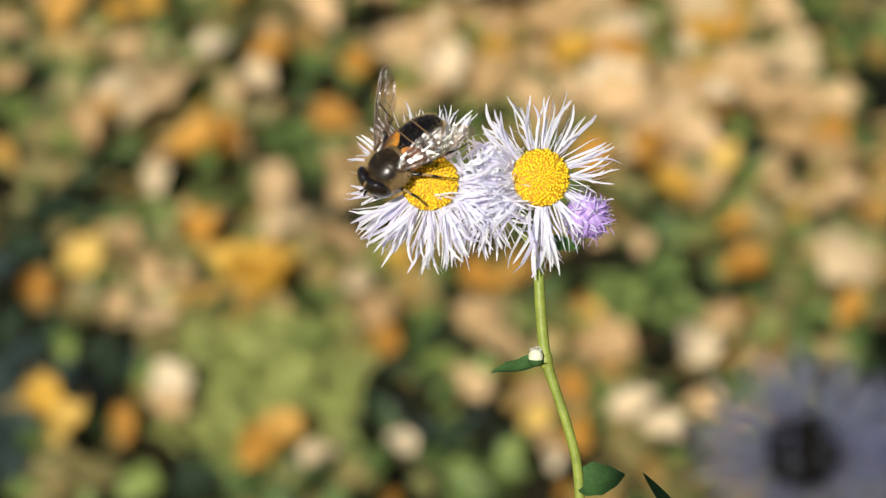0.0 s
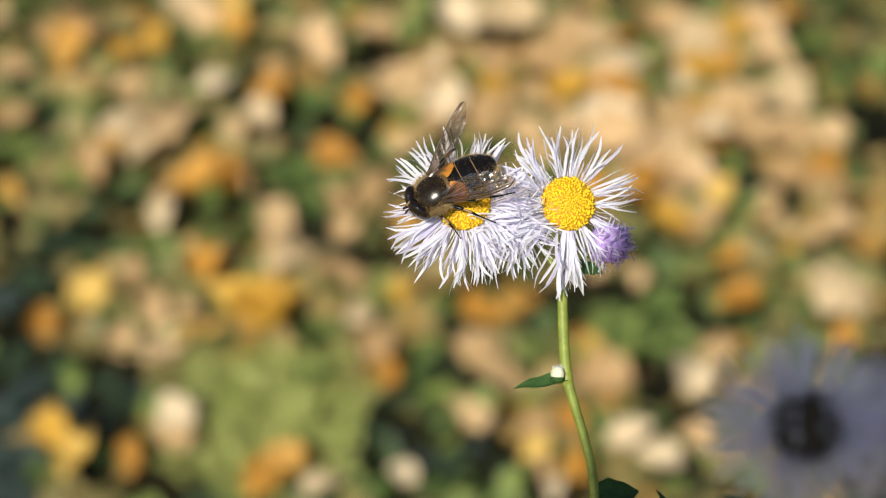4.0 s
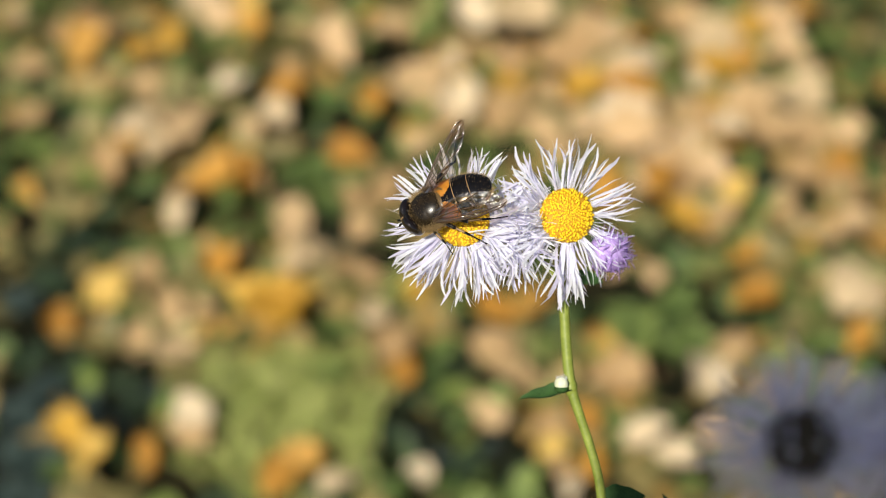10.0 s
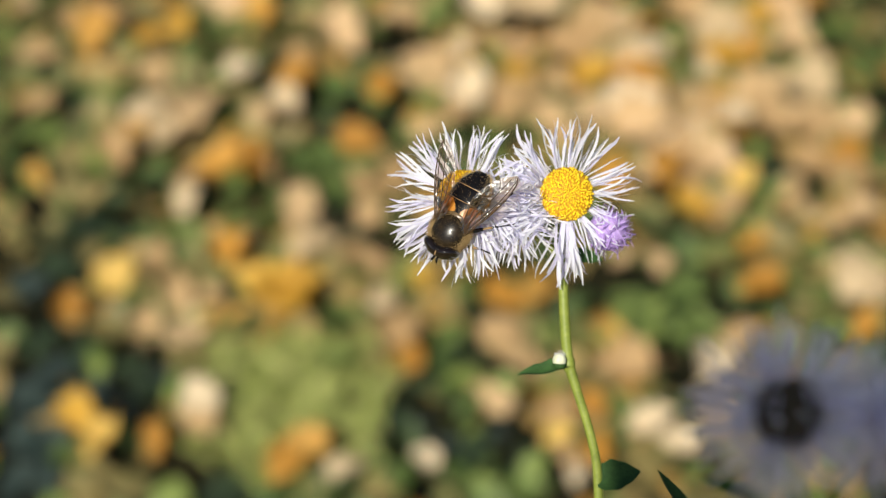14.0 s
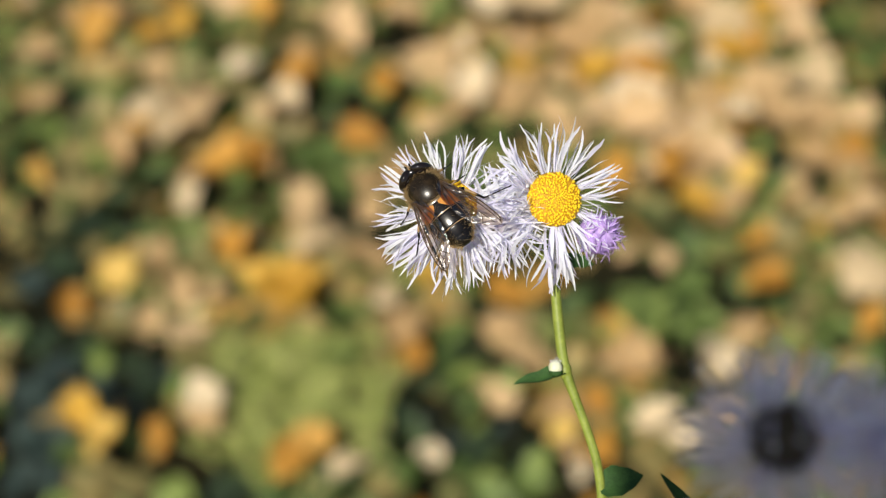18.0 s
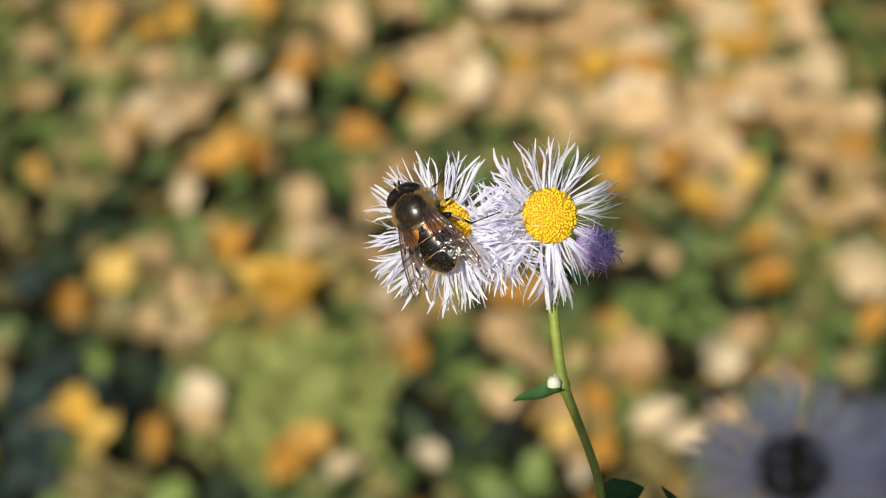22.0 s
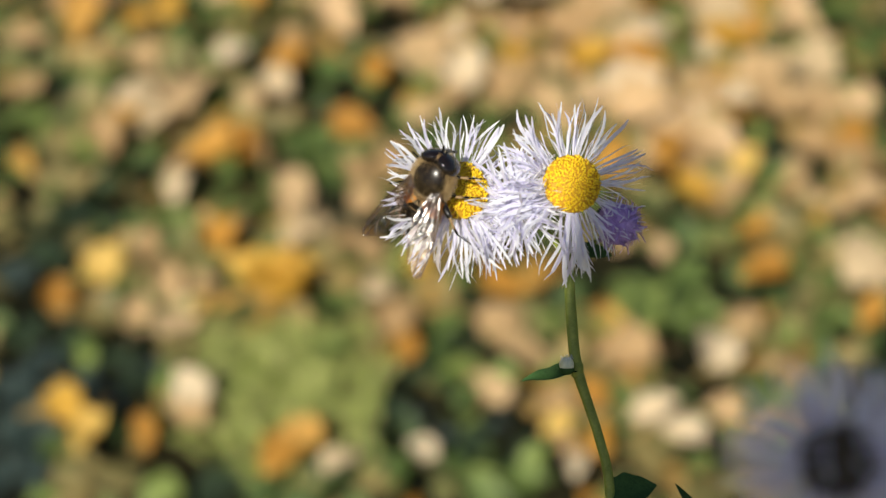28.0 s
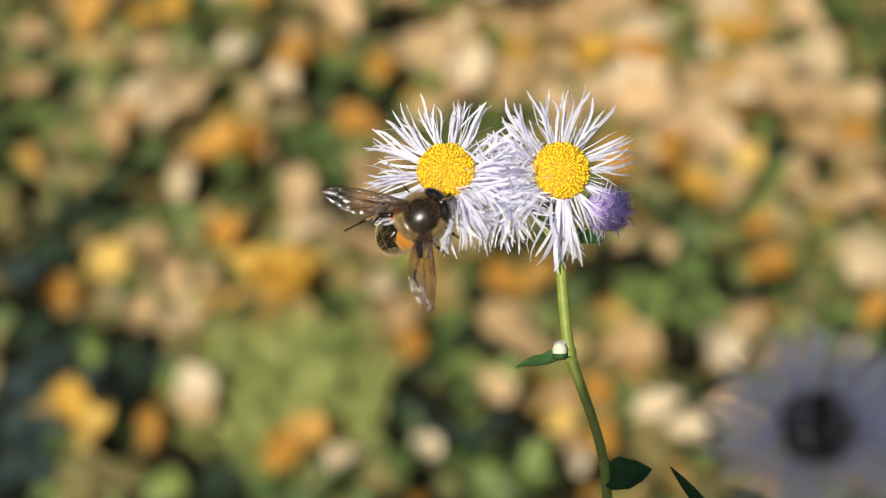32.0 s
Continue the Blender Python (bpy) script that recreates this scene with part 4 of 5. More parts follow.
# ---- the hoverfly ----
def build_fly():
    """+y is forward, z the back; the origin lies inside the thorax."""
    fly = thing("hoverfly", SHOOT_AT @ pose(-0.018, 0.002, 0.004), "dark brown hoverfly with orange abdomen patches feeding on a flower", "fly")
    r = random.Random(9)

    def hairs(bm, p, d, length, width):
        side = d.cross(Vector((0.3, 0.5, 0.8))).normalized() * width * MM
        bm.faces.new((bm.verts.new(p - side), bm.verts.new(p + side), bm.verts.new(p + d * length * MM)))

    # thorax: a broad dome, flattened a little above, with a faint cross groove
    bm = bmesh.new()
    ellipsoid(bm, (0, 0, 0), (2.42 * MM, 2.75 * MM, 1.86 * MM), 48, 30, 0, lambda v: Vector((v.x, v.y, v.z * (1 - 0.06 * v.z * v.z))) * (1 - 0.018 * math.exp(-((v.y + 0.05) / 0.05) ** 2) * (abs(v.x) > 0.35)))
    thorax = part("thorax", bm, FLY_THORAX, fly, "dark brown satin thorax")
    bm = bmesh.new()
    ellipsoid(bm, (0, -2.15 * MM, 0.72 * MM), (1.45 * MM, 0.74 * MM, 0.50 * MM), 22, 10)
    part("scutellum", bm, FLY_SCUT, fly, "glossy tawny scutellum")
    # tawny fur, thick round the rim and sparse on the dome
    bm = bmesh.new()
    for k in range(12000):
        d = Vector((r.gauss(0, 1), r.gauss(0, 1), r.gauss(0, 0.8))).normalized()
        nap = d.z > 0.52
        if r.random() < min(0.80, 2.4 * max(0.0, d.z - 0.30 - 0.34 * abs(d.y))):
            continue
        p = Vector((d.x * 2.40, d.y * 2.72, d.z * 1.84 * (1 - 0.06 * d.z * d.z))) * MM
        way = (d + Vector((r.uniform(-.45, .45), r.uniform(-.55, .25), r.uniform(-.2, .45)))).normalized()
        hairs(bm, p, way, r.uniform(0.18, 0.42) if nap else r.uniform(0.35, 0.85), 0.010 if nap else 0.022)
    for k in range(900):
        a = r.uniform(0, math.pi)
        p = Vector((1.45 * math.cos(a), -2.15 - 0.70 * math.sin(a), r.uniform(0.55, 0.95))) * MM
        hairs(bm, p, Vector((0.7 * math.cos(a), -0.8 * math.sin(a) - 0.2, r.uniform(0.0, 0.7))).normalized(), r.uniform(0.35, 0.8), 0.018)
    part("fur", bm, FLY_HAIR, thorax, "short tawny fur", kind="stuff")
    # abdomen
    bm = bmesh.new()
    rings, seg = 84, 110

    def girth(t):
        shoulder = min(1.0, 0.84 + 1.1 * t)
        return 2.74 * shoulder * (1 - 0.16 * t * t) * max(0.0, 1 - (max(0.0, t - 0.42) / 0.595) ** 2.3) ** 0.5

    def reach(t):
        return -1.25 - 7.4 * t

    def spine(t):
        return -0.30 - 0.85 * t * t

    grid = []
    for i in range(rings + 1):
        t = i / rings
        w = girth(t) if i < rings else 0.2
        y = reach(t)
        crease = 0.965 if min(abs(t - c) for c in (0.07, 0.395, 0.66, 0.85)) < 0.010 else 1.0
        row = []
        for k in range(seg):
            a = 2 * math.pi * k / seg
            row.append(bm.verts.new((w * crease * math.cos(a) * MM, y * MM, (w * crease * 0.54 * math.sin(a) + spine(t)) * MM)))
        grid.append(row)
    for i in range(rings):
        t = (i + 0.5) / rings
        for k in range(seg):
            a = 2 * math.pi * (k + 0.5) / seg
            f = bm.faces.new((grid[i][k], grid[i][(k + 1) % seg], grid[i + 1][(k + 1) % seg], grid[i + 1][k]))
            side = abs(math.cos(a))
            mat = 0
            u = (t - 0.06) / 0.31
            if 0.06 < t < 0.37 and side > 0.14 + 0.60 * abs(u - 0.42) ** 1.3 + 0.42 * max(0.0, u - 0.74):
                mat = 1
            elif 0.380 < t < 0.398 or 0.655 < t < 0.664:
                mat = 2
            if math.sin(a) < -0.5:
                mat = 1 if t < 0.4 else 0
            f.material_index = mat
    bm.faces.new(grid[-1])
    bm.faces.new(grid[0][::-1])
    abdomen = part("abdomen", bm, [FLY_BLACK, FLY_ORANGE, FLY_BAND], fly, "glossy black abdomen with orange side patches")
    bm = bmesh.new()
    for k in range(2600):
        t = r.random() ** 0.8
        a = r.choice((0.0, math.pi)) + r.gauss(0, 0.45) if k % 9 else r.uniform(0, math.pi)
        w = girth(t)
        d = Vector((math.cos(a), -0.8, math.sin(a) * 0.9)).normalized()
        hairs(bm, Vector((w * math.cos(a), reach(t), w * 0.54 * math.sin(a) + spine(t))) * MM, d, r.uniform(0.18, 0.50), 0.012)
    part("fur", bm, FLY_HAIR, abdomen, "short tawny fur", kind="stuff")
    # head
    bm = bmesh.new()
    ellipsoid(bm, (0, 2.72 * MM, -0.05 * MM), (1.8 * MM, 0.85 * MM, 1.6 * MM), 24, 16)
    head = part("head", bm, FLY_BLACK, fly, "broad dark head")
    bm = bmesh.new()
    ellipsoid(bm, (0, 3.22 * MM, -0.75 * MM), (0.78 * MM, 0.72 * MM, 1.0 * MM), 16, 10)
    part("face", bm, FLY_FACE, head, "pale haired face between the eyes")
    bm = bmesh.new()
    ellipsoid(bm, (0, 2.98 * MM, 0.92 * MM), (0.16 * MM, 0.60 * MM, 0.60 * MM), 12, 8)
    for k in range(160):
        a = r.uniform(-1, 1)
        hairs(bm, Vector((r.uniform(-0.25, 0.25), 2.9 + 0.6 * a, 1.45 - 0.5 * abs(a))) * MM, Vector((r.uniform(-.4, .4), a * 0.8, 0.8)).normalized(), r.uniform(0.15, 0.4), 0.012)
    part("frons", bm, FLY_SHANK, head, "dull furred strip between the eyes")
    for sgn in (-1, 1):
        bm = bmesh.new()
        ellipsoid(bm, (0, 0, 0), (1.62 * MM, 0.86 * MM, 1.84 * MM), 30, 20)
        part("eye", bm, FLY_EYE, head, "glossy black compound eye", Matrix.Translation(Vector((sgn * 1.05, 2.62, 0.05)) * MM) @ Matrix.Rotation(radians(-sgn * 27), 4, "Z"))
        bm = bmesh.new()
        tube(bm, [Vector(p) * MM for p in ((sgn * 0.18, 3.6, 0.25), (sgn * 0.28, 4.0, 0.35), (sgn * 0.36, 4.3, 0.15))], [0.10 * MM, 0.17 * MM, 0.10 * MM], 7)
        tube(bm, [Vector(p) * MM for p in ((sgn * 0.3, 4.05, 0.4), (sgn * 0.75, 4.5, 0.75))], [0.035 * MM, 0.015 * MM], 5)
        part("antenna", bm, FLY_BLACK, head, "short black antenna")
    bm = bmesh.new()
    tube(bm, [Vector(p) * MM for p in ((0, 3.2, -1.3), (0, 3.45, -2.0), (0, 3.4, -2.7))], [0.28 * MM, 0.2 * MM, 0.26 * MM], 8)
    part("proboscis", bm, FLY_BLACK, head, "dark proboscis")
    # legs: hip, knee, ankle, foot and the thickness of the thigh
    for hip, knee, ankle, foot, thick in (
            ((-0.9, 1.2, -1.3), (-2.7, 0.6, -1.6), (-4.0, 0.2, -2.8), (-5.5, 0.1, -3.7), 0.26), ((-1.0, -0.2, -1.4), (-3.3, -2.2, -1.4), (-4.5, -3.3, -2.6), (-6.3, -4.8, -3.4), 0.28), ((-0.9, -1.3, -1.3), (-3.3, -4.2, -0.9), (-4.0, -6.8, -2.0), (-4.4, -8.8, -2.7), 0.42),
            ((0.9, 1.2, -1.3), (2.5, 1.5, -1.4), (3.6, 1.9, -2.6), (4.7, 2.3, -3.6), 0.26), ((1.0, -0.2, -1.4), (2.9, -0.9, -1.5), (4.0, -0.5, -2.7), (5.0, -0.1, -3.7), 0.28), ((0.9, -1.3, -1.3), (3.9, -3.0, -0.3), (5.1, -4.9, -1.9), (8.8, -5.5, -3.0), 0.42)):
        hip, knee, ankle, foot = (Vector(p) * MM for p in (hip, knee, ankle, foot))
        bow = Vector((0, 0, 0.25)) * MM
        thigh = smooth_path([hip, hip.lerp(knee, 0.5) + bow, knee], 4)
        leg = part("leg", tube(bmesh.new(), thigh, [thick * MM * (0.6 + 0.4 * math.sin(math.pi * (0.15 + 0.7 * i / 8))) for i in range(9)], 9), FLY_BLACK, fly, "black jointed leg with a tawny shin")
        shin = smooth_path([knee, knee.lerp(ankle, 0.5) + bow * 0.6, ankle], 4)
        part("shin", tube(bmesh.new(), shin[:6], [(0.13 + 0.008 * i) * MM for i in range(6)], 7), FLY_SHANK, leg, "tawny shin")
        part("shin", tube(bmesh.new(), shin[5:], [(0.17 - 0.008 * i) * MM for i in range(4)], 7), FLY_BLACK, leg, "black end of the shin")
        toes = bmesh.new()
        for k in range(5):
            a, b = ankle.lerp(foot, k / 5), ankle.lerp(foot, (k + 0.92) / 5)
            tube(toes, [a, b], [0.075 * MM, 0.105 * MM], 6)
        part("foot", toes, FLY_BLACK, leg, "thin segmented black foot")
    # wings: hinge at the origin of each, pointing along -y
    wings = []
    for sgn in (-1, 1):
        bm = bmesh.new()
        n, rows = 40, []
        for i in range(n + 1):
            t = i / n
            lead = 0.50 * math.sin(math.pi * t ** 0.8) + 0.12
            trail = -(2.40 * math.sin(math.pi * min(1, t * 0.86 + 0.05)) ** 0.75 + 0.15) * (1 - 0.75 * max(0, t - 0.8) * 5 * 0.35)
            if i == n:
                lead, trail = -0.35, -0.75
            row = []
            for j in range(13):
                u = j / 12
                x = lead + (trail - lead) * u
                # pleats along the veins and a slight arch, with the thin hind margin rippled
                z = 0.09 * math.sin(u * 15 + t * 2) * (1 - u * 0.3) + 0.10 * math.sin(t * 9 + u * 4) + 0.05 * u * math.sin(t * 34 + u * 6)
                row.append(bm.verts.new((sgn * x * MM, -10.3 * t * MM, z * MM)))
            rows.append(row)
        for a, b in zip(rows, rows[1:]):
            for j in range(12):
                bm.faces.new((a[j], a[j + 1], b[j + 1], b[j]))
        wing = part("wing", bm, WING, fly, "clear faintly brown wing with dark veins")
        for k, pts in enumerate((((0.12, 0), (0.55, -2.8), (0.60, -6.0), (0.12, -9.2), (-0.5, -10.2)), ((0.05, -0.2), (0.1, -3.3), (0.15, -6.6), (-0.3, -9.9)), ((0, -0.2), (-0.6, -3.1), (-0.7, -5.9), (-0.9, -9.5)),
                    ((-0.1, -0.3), (-1.1, -2.7), (-1.7, -5.0), (-2.3, -6.8)), ((-0.7, -5.9), (-1.2, -5.7), (-1.7, -5.0)), ((0.1, -3.3), (-0.3, -3.6), (-0.6, -3.7)), ((0.35, 0), (0.40, -2.7), (0.46, -5.7)), ((-0.7, -7.2), (-1.5, -8.1), (-2.0, -8.5)), ((0.1, -0.1), (-1.2, -1.6), (-2.3, -3.9)))):
            bm = bmesh.new()
            path = smooth_path([Vector((sgn * x, y, 0.12)) * MM for x, y in pts], 5)
            tube(bm, path, (0.08 if k == 0 else 0.058) * MM, 5)
            part("vein", bm, VEIN, wing)
        wing.matrix_basis = pose(sgn * 2.0 * MM, -0.6 * MM, 1.05 * MM, 0, 0, sgn * 25)
        wings.append(wing)
    return fly, wings, abdomen


build_ground()
build_fallen_leaves()
build_litter()
shoot, turning_head = build_shoot()
build_lower_plant()
front = build_front_flower()
fly, (wing_left, wing_right), abdomen = build_fly()
build_weeds()
shade_weed = build_shade_weed()
scatter("leaf_litter", 13000, 0, leaf_temps((0.55, 0.9), 0.06), (0.03, 0.06), 26, (0.002, 0.02), LITTER, "litter of dry tan and brown fallen leaves", "leaf litter", [], 0.7, 0.52)
scatter("ground_cover", 5000, 0, leaf_temps((0.4, 0.7), 0.10), (0.02, 0.05), 40, (0.002, 0.03), COVER, "low green ground cover among fallen leaves", "ground cover", [], 0.5, 0.52)


def wing_pose(sgn, spread, lift, twist=0.0):
    return pose(sgn * 2.0 * MM, -0.6 * MM, 1.05 * MM, 0, 0, sgn * spread) @ pose(0, 0, 0, -lift, sgn * twist, 0)


def curl_pose(down, aside):
    hinge = Vector((0, -1.5, -0.3)) * MM
    return Matrix.Translation(hinge) @ Matrix.Rotation(radians(aside), 4, "Z") @ Matrix.Rotation(radians(down), 4, "X") @ Matrix.Translation(-hinge)


def motions():
    walk(shoot, [
        (0, pose(0.01364, 0.17270, 0.52056, 51.10, -0.44, -0.52)), (0.5, pose(0.01763, 0.17216, 0.52163, 47.70, 2.65, -2.10)),
        (1, pose(0.01552, 0.17165, 0.52281, 47.16, 1.16, -1.01)), (1.5, pose(0.01246, 0.17190, 0.52352, 48.41, -0.65, 0.54)),
        (2, pose(0.01605, 0.17135, 0.52426, 47.33, 1.45, -1.28)), (2.5, pose(0.01381, 0.17096, 0.52450, 48.56, -0.12, 0.13)),
        (3, pose(0.01264, 0.17036, 0.52467, 48.51, -0.79, 0.66)), (3.5, pose(0.01645, 0.16986, 0.52464, 47.80, 1.49, -1.19)),
        (5.5, pose(0.01902, 0.16874, 0.52466, 49.05, 2.06, -1.56)), (6, pose(0.01732, 0.16799, 0.52336, 51.67, 0.72, -0.54)),
        (6.5, pose(0.01859, 0.16666, 0.52090, 56.22, 1.77, -1.70)), (7, pose(0.01795, 0.16858, 0.52337, 50.00, 1.56, -1.15)),
        (7.5, pose(0.01739, 0.16891, 0.52340, 51.24, 0.95, -0.71)), (8, pose(0.01840, 0.16894, 0.52303, 50.68, 1.79, -1.35)),
        (8.5, pose(0.01519, 0.16867, 0.52237, 52.72, -0.40, 0.27)), (9, pose(0.01582, 0.16898, 0.52291, 52.09, -0.01, 0.00)),
        (9.5, pose(0.01786, 0.16918, 0.52352, 50.74, 1.63, -1.23)), (10, pose(0.01585, 0.16880, 0.52307, 51.66, 0.32, -0.24)),
        (10.5, pose(0.01641, 0.16862, 0.52276, 52.49, 1.17, -0.94)), (11, pose(0.01641, 0.16894, 0.52353, 52.33, 1.05, -0.84)),
        (11.5, pose(0.01666, 0.16873, 0.52359, 52.63, 1.45, -1.17)), (12, pose(0.01565, 0.16854, 0.52366, 52.51, 0.40, -0.34)),
        (12.5, pose(0.01661, 0.16870, 0.52436, 51.03, 1.16, -0.86)), (13, pose(0.01630, 0.16872, 0.52451, 50.87, 1.29, -0.96)),
        (13.5, pose(0.01619, 0.16872, 0.52455, 51.66, 1.11, -0.86)), (14, pose(0.01506, 0.16867, 0.52470, 52.10, 0.66, -0.52)),
        (14.5, pose(0.01473, 0.16886, 0.52520, 50.30, 0.25, -0.14)), (16.5, pose(0.01376, 0.16813, 0.52272, 55.22, -1.11, 0.64)),
        (17, pose(0.01382, 0.16828, 0.52331, 54.01, -0.09, -0.05)), (17.5, pose(0.01324, 0.16893, 0.52397, 51.98, -0.88, 0.69)),
        (18, pose(0.01282, 0.16885, 0.52294, 52.05, -1.49, 1.16)), (18.5, pose(0.01138, 0.16870, 0.52195, 53.24, -1.98, 1.47)),
        (19, pose(0.01310, 0.16897, 0.52191, 54.14, -1.20, 0.80)), (19.5, pose(0.00945, 0.16677, 0.51916, 61.03, -4.19, 2.49)),
        (20, pose(0.01636, 0.16858, 0.52218, 52.47, 0.84, -0.68)), (20.5, pose(0.01128, 0.16927, 0.52358, 51.43, -2.26, 1.80)),
        (21, pose(0.01424, 0.16726, 0.52047, 57.25, -0.96, 0.34)), (21.5, pose(0.01744, 0.16884, 0.52155, 51.58, 1.49, -1.14)),
        (22, pose(0.01211, 0.16891, 0.52012, 56.00, -2.68, 1.80)), (22.5, pose(0.01444, 0.16933, 0.52066, 53.29, -0.38, 0.22)),
        (23, pose(0.01758, 0.16855, 0.52012, 53.92, 0.83, -0.77)), (23.5, pose(0.01289, 0.17013, 0.52209, 50.58, -2.43, 1.96)),
        (24, pose(0.01700, 0.16979, 0.52055, 51.06, 1.06, -0.79)), (24.5, pose(0.01870, 0.17081, 0.52176, 47.05, 1.16, -1.00)),
        (25, pose(0.01294, 0.17202, 0.52263, 48.12, -2.02, 1.61)), (25.5, pose(0.01733, 0.17159, 0.52207, 47.95, 0.86, -0.67)),
        (27.5, pose(0.01671, 0.17233, 0.51871, 48.96, 1.51, -1.11)), (28, pose(0.01497, 0.17303, 0.52009, 49.24, 0.06, -0.64)),
        (28.5, pose(0.01639, 0.17319, 0.52045, 47.13, 1.11, -0.94)), (29, pose(0.01541, 0.17351, 0.52129, 48.02, 1.07, -0.83)),
        (29.5, pose(0.01390, 0.17368, 0.52160, 48.92, -0.51, 0.45)), (30, pose(0.01566, 0.17310, 0.52083, 50.08, 1.17, -0.86)),
        (30.5, pose(0.01299, 0.17326, 0.52086, 50.75, -1.06, 0.88)), (31, pose(0.01312, 0.17341, 0.52092, 50.47, -0.90, 0.76)),
        (31.5, pose(0.01354, 0.17264, 0.51951, 53.36, -0.64, 0.42)), (32, pose(0.01333, 0.17367, 0.52133, 47.84, -0.52, 0.41)),
    ])
    walk(front, [
        (0, pose(0.02856, 0.10007, 0.54884, 52, 0, 0)), (0.5, pose(0.03054, 0.09982, 0.55184, 52, 0, 0)), (1, pose(0.02961, 0.09891, 0.55301, 52, 0, 0)),
        (1.5, pose(0.02657, 0.09910, 0.55439, 52, 0, 0)), (2, pose(0.02974, 0.09823, 0.55468, 52, 0, 0)), (2.5, pose(0.02634, 0.09741, 0.55540, 52, 0, 0)),
        (3, pose(0.02650, 0.09689, 0.55602, 52, 0, 0)), (3.5, pose(0.02919, 0.09660, 0.55612, 52, 0, 0)), (5.5, pose(0.03187, 0.09497, 0.55636, 52, 0, 0)),
        (6, pose(0.03031, 0.09436, 0.55545, 52, 0, 0)), (6.5, pose(0.03085, 0.09330, 0.55346, 52, 0, 0)), (7, pose(0.03120, 0.09505, 0.55495, 52, 0, 0)),
        (7.5, pose(0.03047, 0.09558, 0.55526, 52, 0, 0)), (8, pose(0.03192, 0.09550, 0.55463, 52, 0, 0)), (8.5, pose(0.02908, 0.09511, 0.55404, 52, 0, 0)),
        (9, pose(0.02938, 0.09561, 0.55484, 52, 0, 0)), (9.5, pose(0.03082, 0.09579, 0.55534, 52, 0, 0)), (10, pose(0.02918, 0.09537, 0.55504, 52, 0, 0)),
        (10.5, pose(0.02922, 0.09503, 0.55460, 52, 0, 0)), (11, pose(0.02940, 0.09545, 0.55569, 52, 0, 0)), (11.5, pose(0.02922, 0.09514, 0.55584, 52, 0, 0)),
        (12, pose(0.02859, 0.09507, 0.55617, 52, 0, 0)), (12.5, pose(0.02955, 0.09498, 0.55655, 52, 0, 0)), (13, pose(0.02912, 0.09496, 0.55666, 52, 0, 0)),
        (13.5, pose(0.02930, 0.09489, 0.55676, 52, 0, 0)), (14, pose(0.02787, 0.09483, 0.55714, 52, 0, 0)), (14.5, pose(0.02778, 0.09518, 0.55762, 52, 0, 0)),
        (16.5, pose(0.02753, 0.09413, 0.55465, 52, 0, 0)), (17, pose(0.02660, 0.09430, 0.55533, 52, 0, 0)), (17.5, pose(0.02674, 0.09495, 0.55571, 52, 0, 0)),
        (18, pose(0.02675, 0.09490, 0.55426, 52, 0, 0)), (18.5, pose(0.02512, 0.09483, 0.55310, 52, 0, 0)), (19, pose(0.02681, 0.09520, 0.55315, 52, 0, 0)),
        (19.5, pose(0.02366, 0.09296, 0.55071, 52, 0, 0)), (20, pose(0.02977, 0.09450, 0.55322, 52, 0, 0)), (20.5, pose(0.02485, 0.09563, 0.55522, 52, 0, 0)),
        (21, pose(0.02799, 0.09317, 0.55184, 52, 0, 0)), (21.5, pose(0.03097, 0.09508, 0.55236, 52, 0, 0)), (22, pose(0.02703, 0.09551, 0.55114, 52, 0, 0)),
        (22.5, pose(0.02803, 0.09579, 0.55136, 52, 0, 0)), (23, pose(0.03189, 0.09449, 0.55046, 52, 0, 0)), (23.5, pose(0.02807, 0.09656, 0.55253, 52, 0, 0)),
        (24, pose(0.03106, 0.09621, 0.55061, 52, 0, 0)), (24.5, pose(0.03382, 0.09768, 0.55107, 52, 0, 0)), (25, pose(0.02793, 0.09922, 0.55268, 52, 0, 0)),
        (25.5, pose(0.03146, 0.09873, 0.55202, 52, 0, 0)), (27.5, pose(0.03089, 0.09972, 0.54739, 52, 0, 0)), (28, pose(0.02936, 0.10077, 0.54797, 52, 0, 0)),
        (28.5, pose(0.03079, 0.10096, 0.54918, 52, 0, 0)), (29, pose(0.02922, 0.10124, 0.55058, 52, 0, 0)), (29.5, pose(0.02812, 0.10142, 0.55123, 52, 0, 0)),
        (30, pose(0.02911, 0.10078, 0.55064, 52, 0, 0)), (30.5, pose(0.02702, 0.10101, 0.55075, 52, 0, 0)), (31, pose(0.02699, 0.10128, 0.55078, 52, 0, 0)),
        (31.5, pose(0.02773, 0.10020, 0.54916, 52, 0, 0)), (32, pose(0.02776, 0.10141, 0.55034, 52, 0, 0)),
    ])
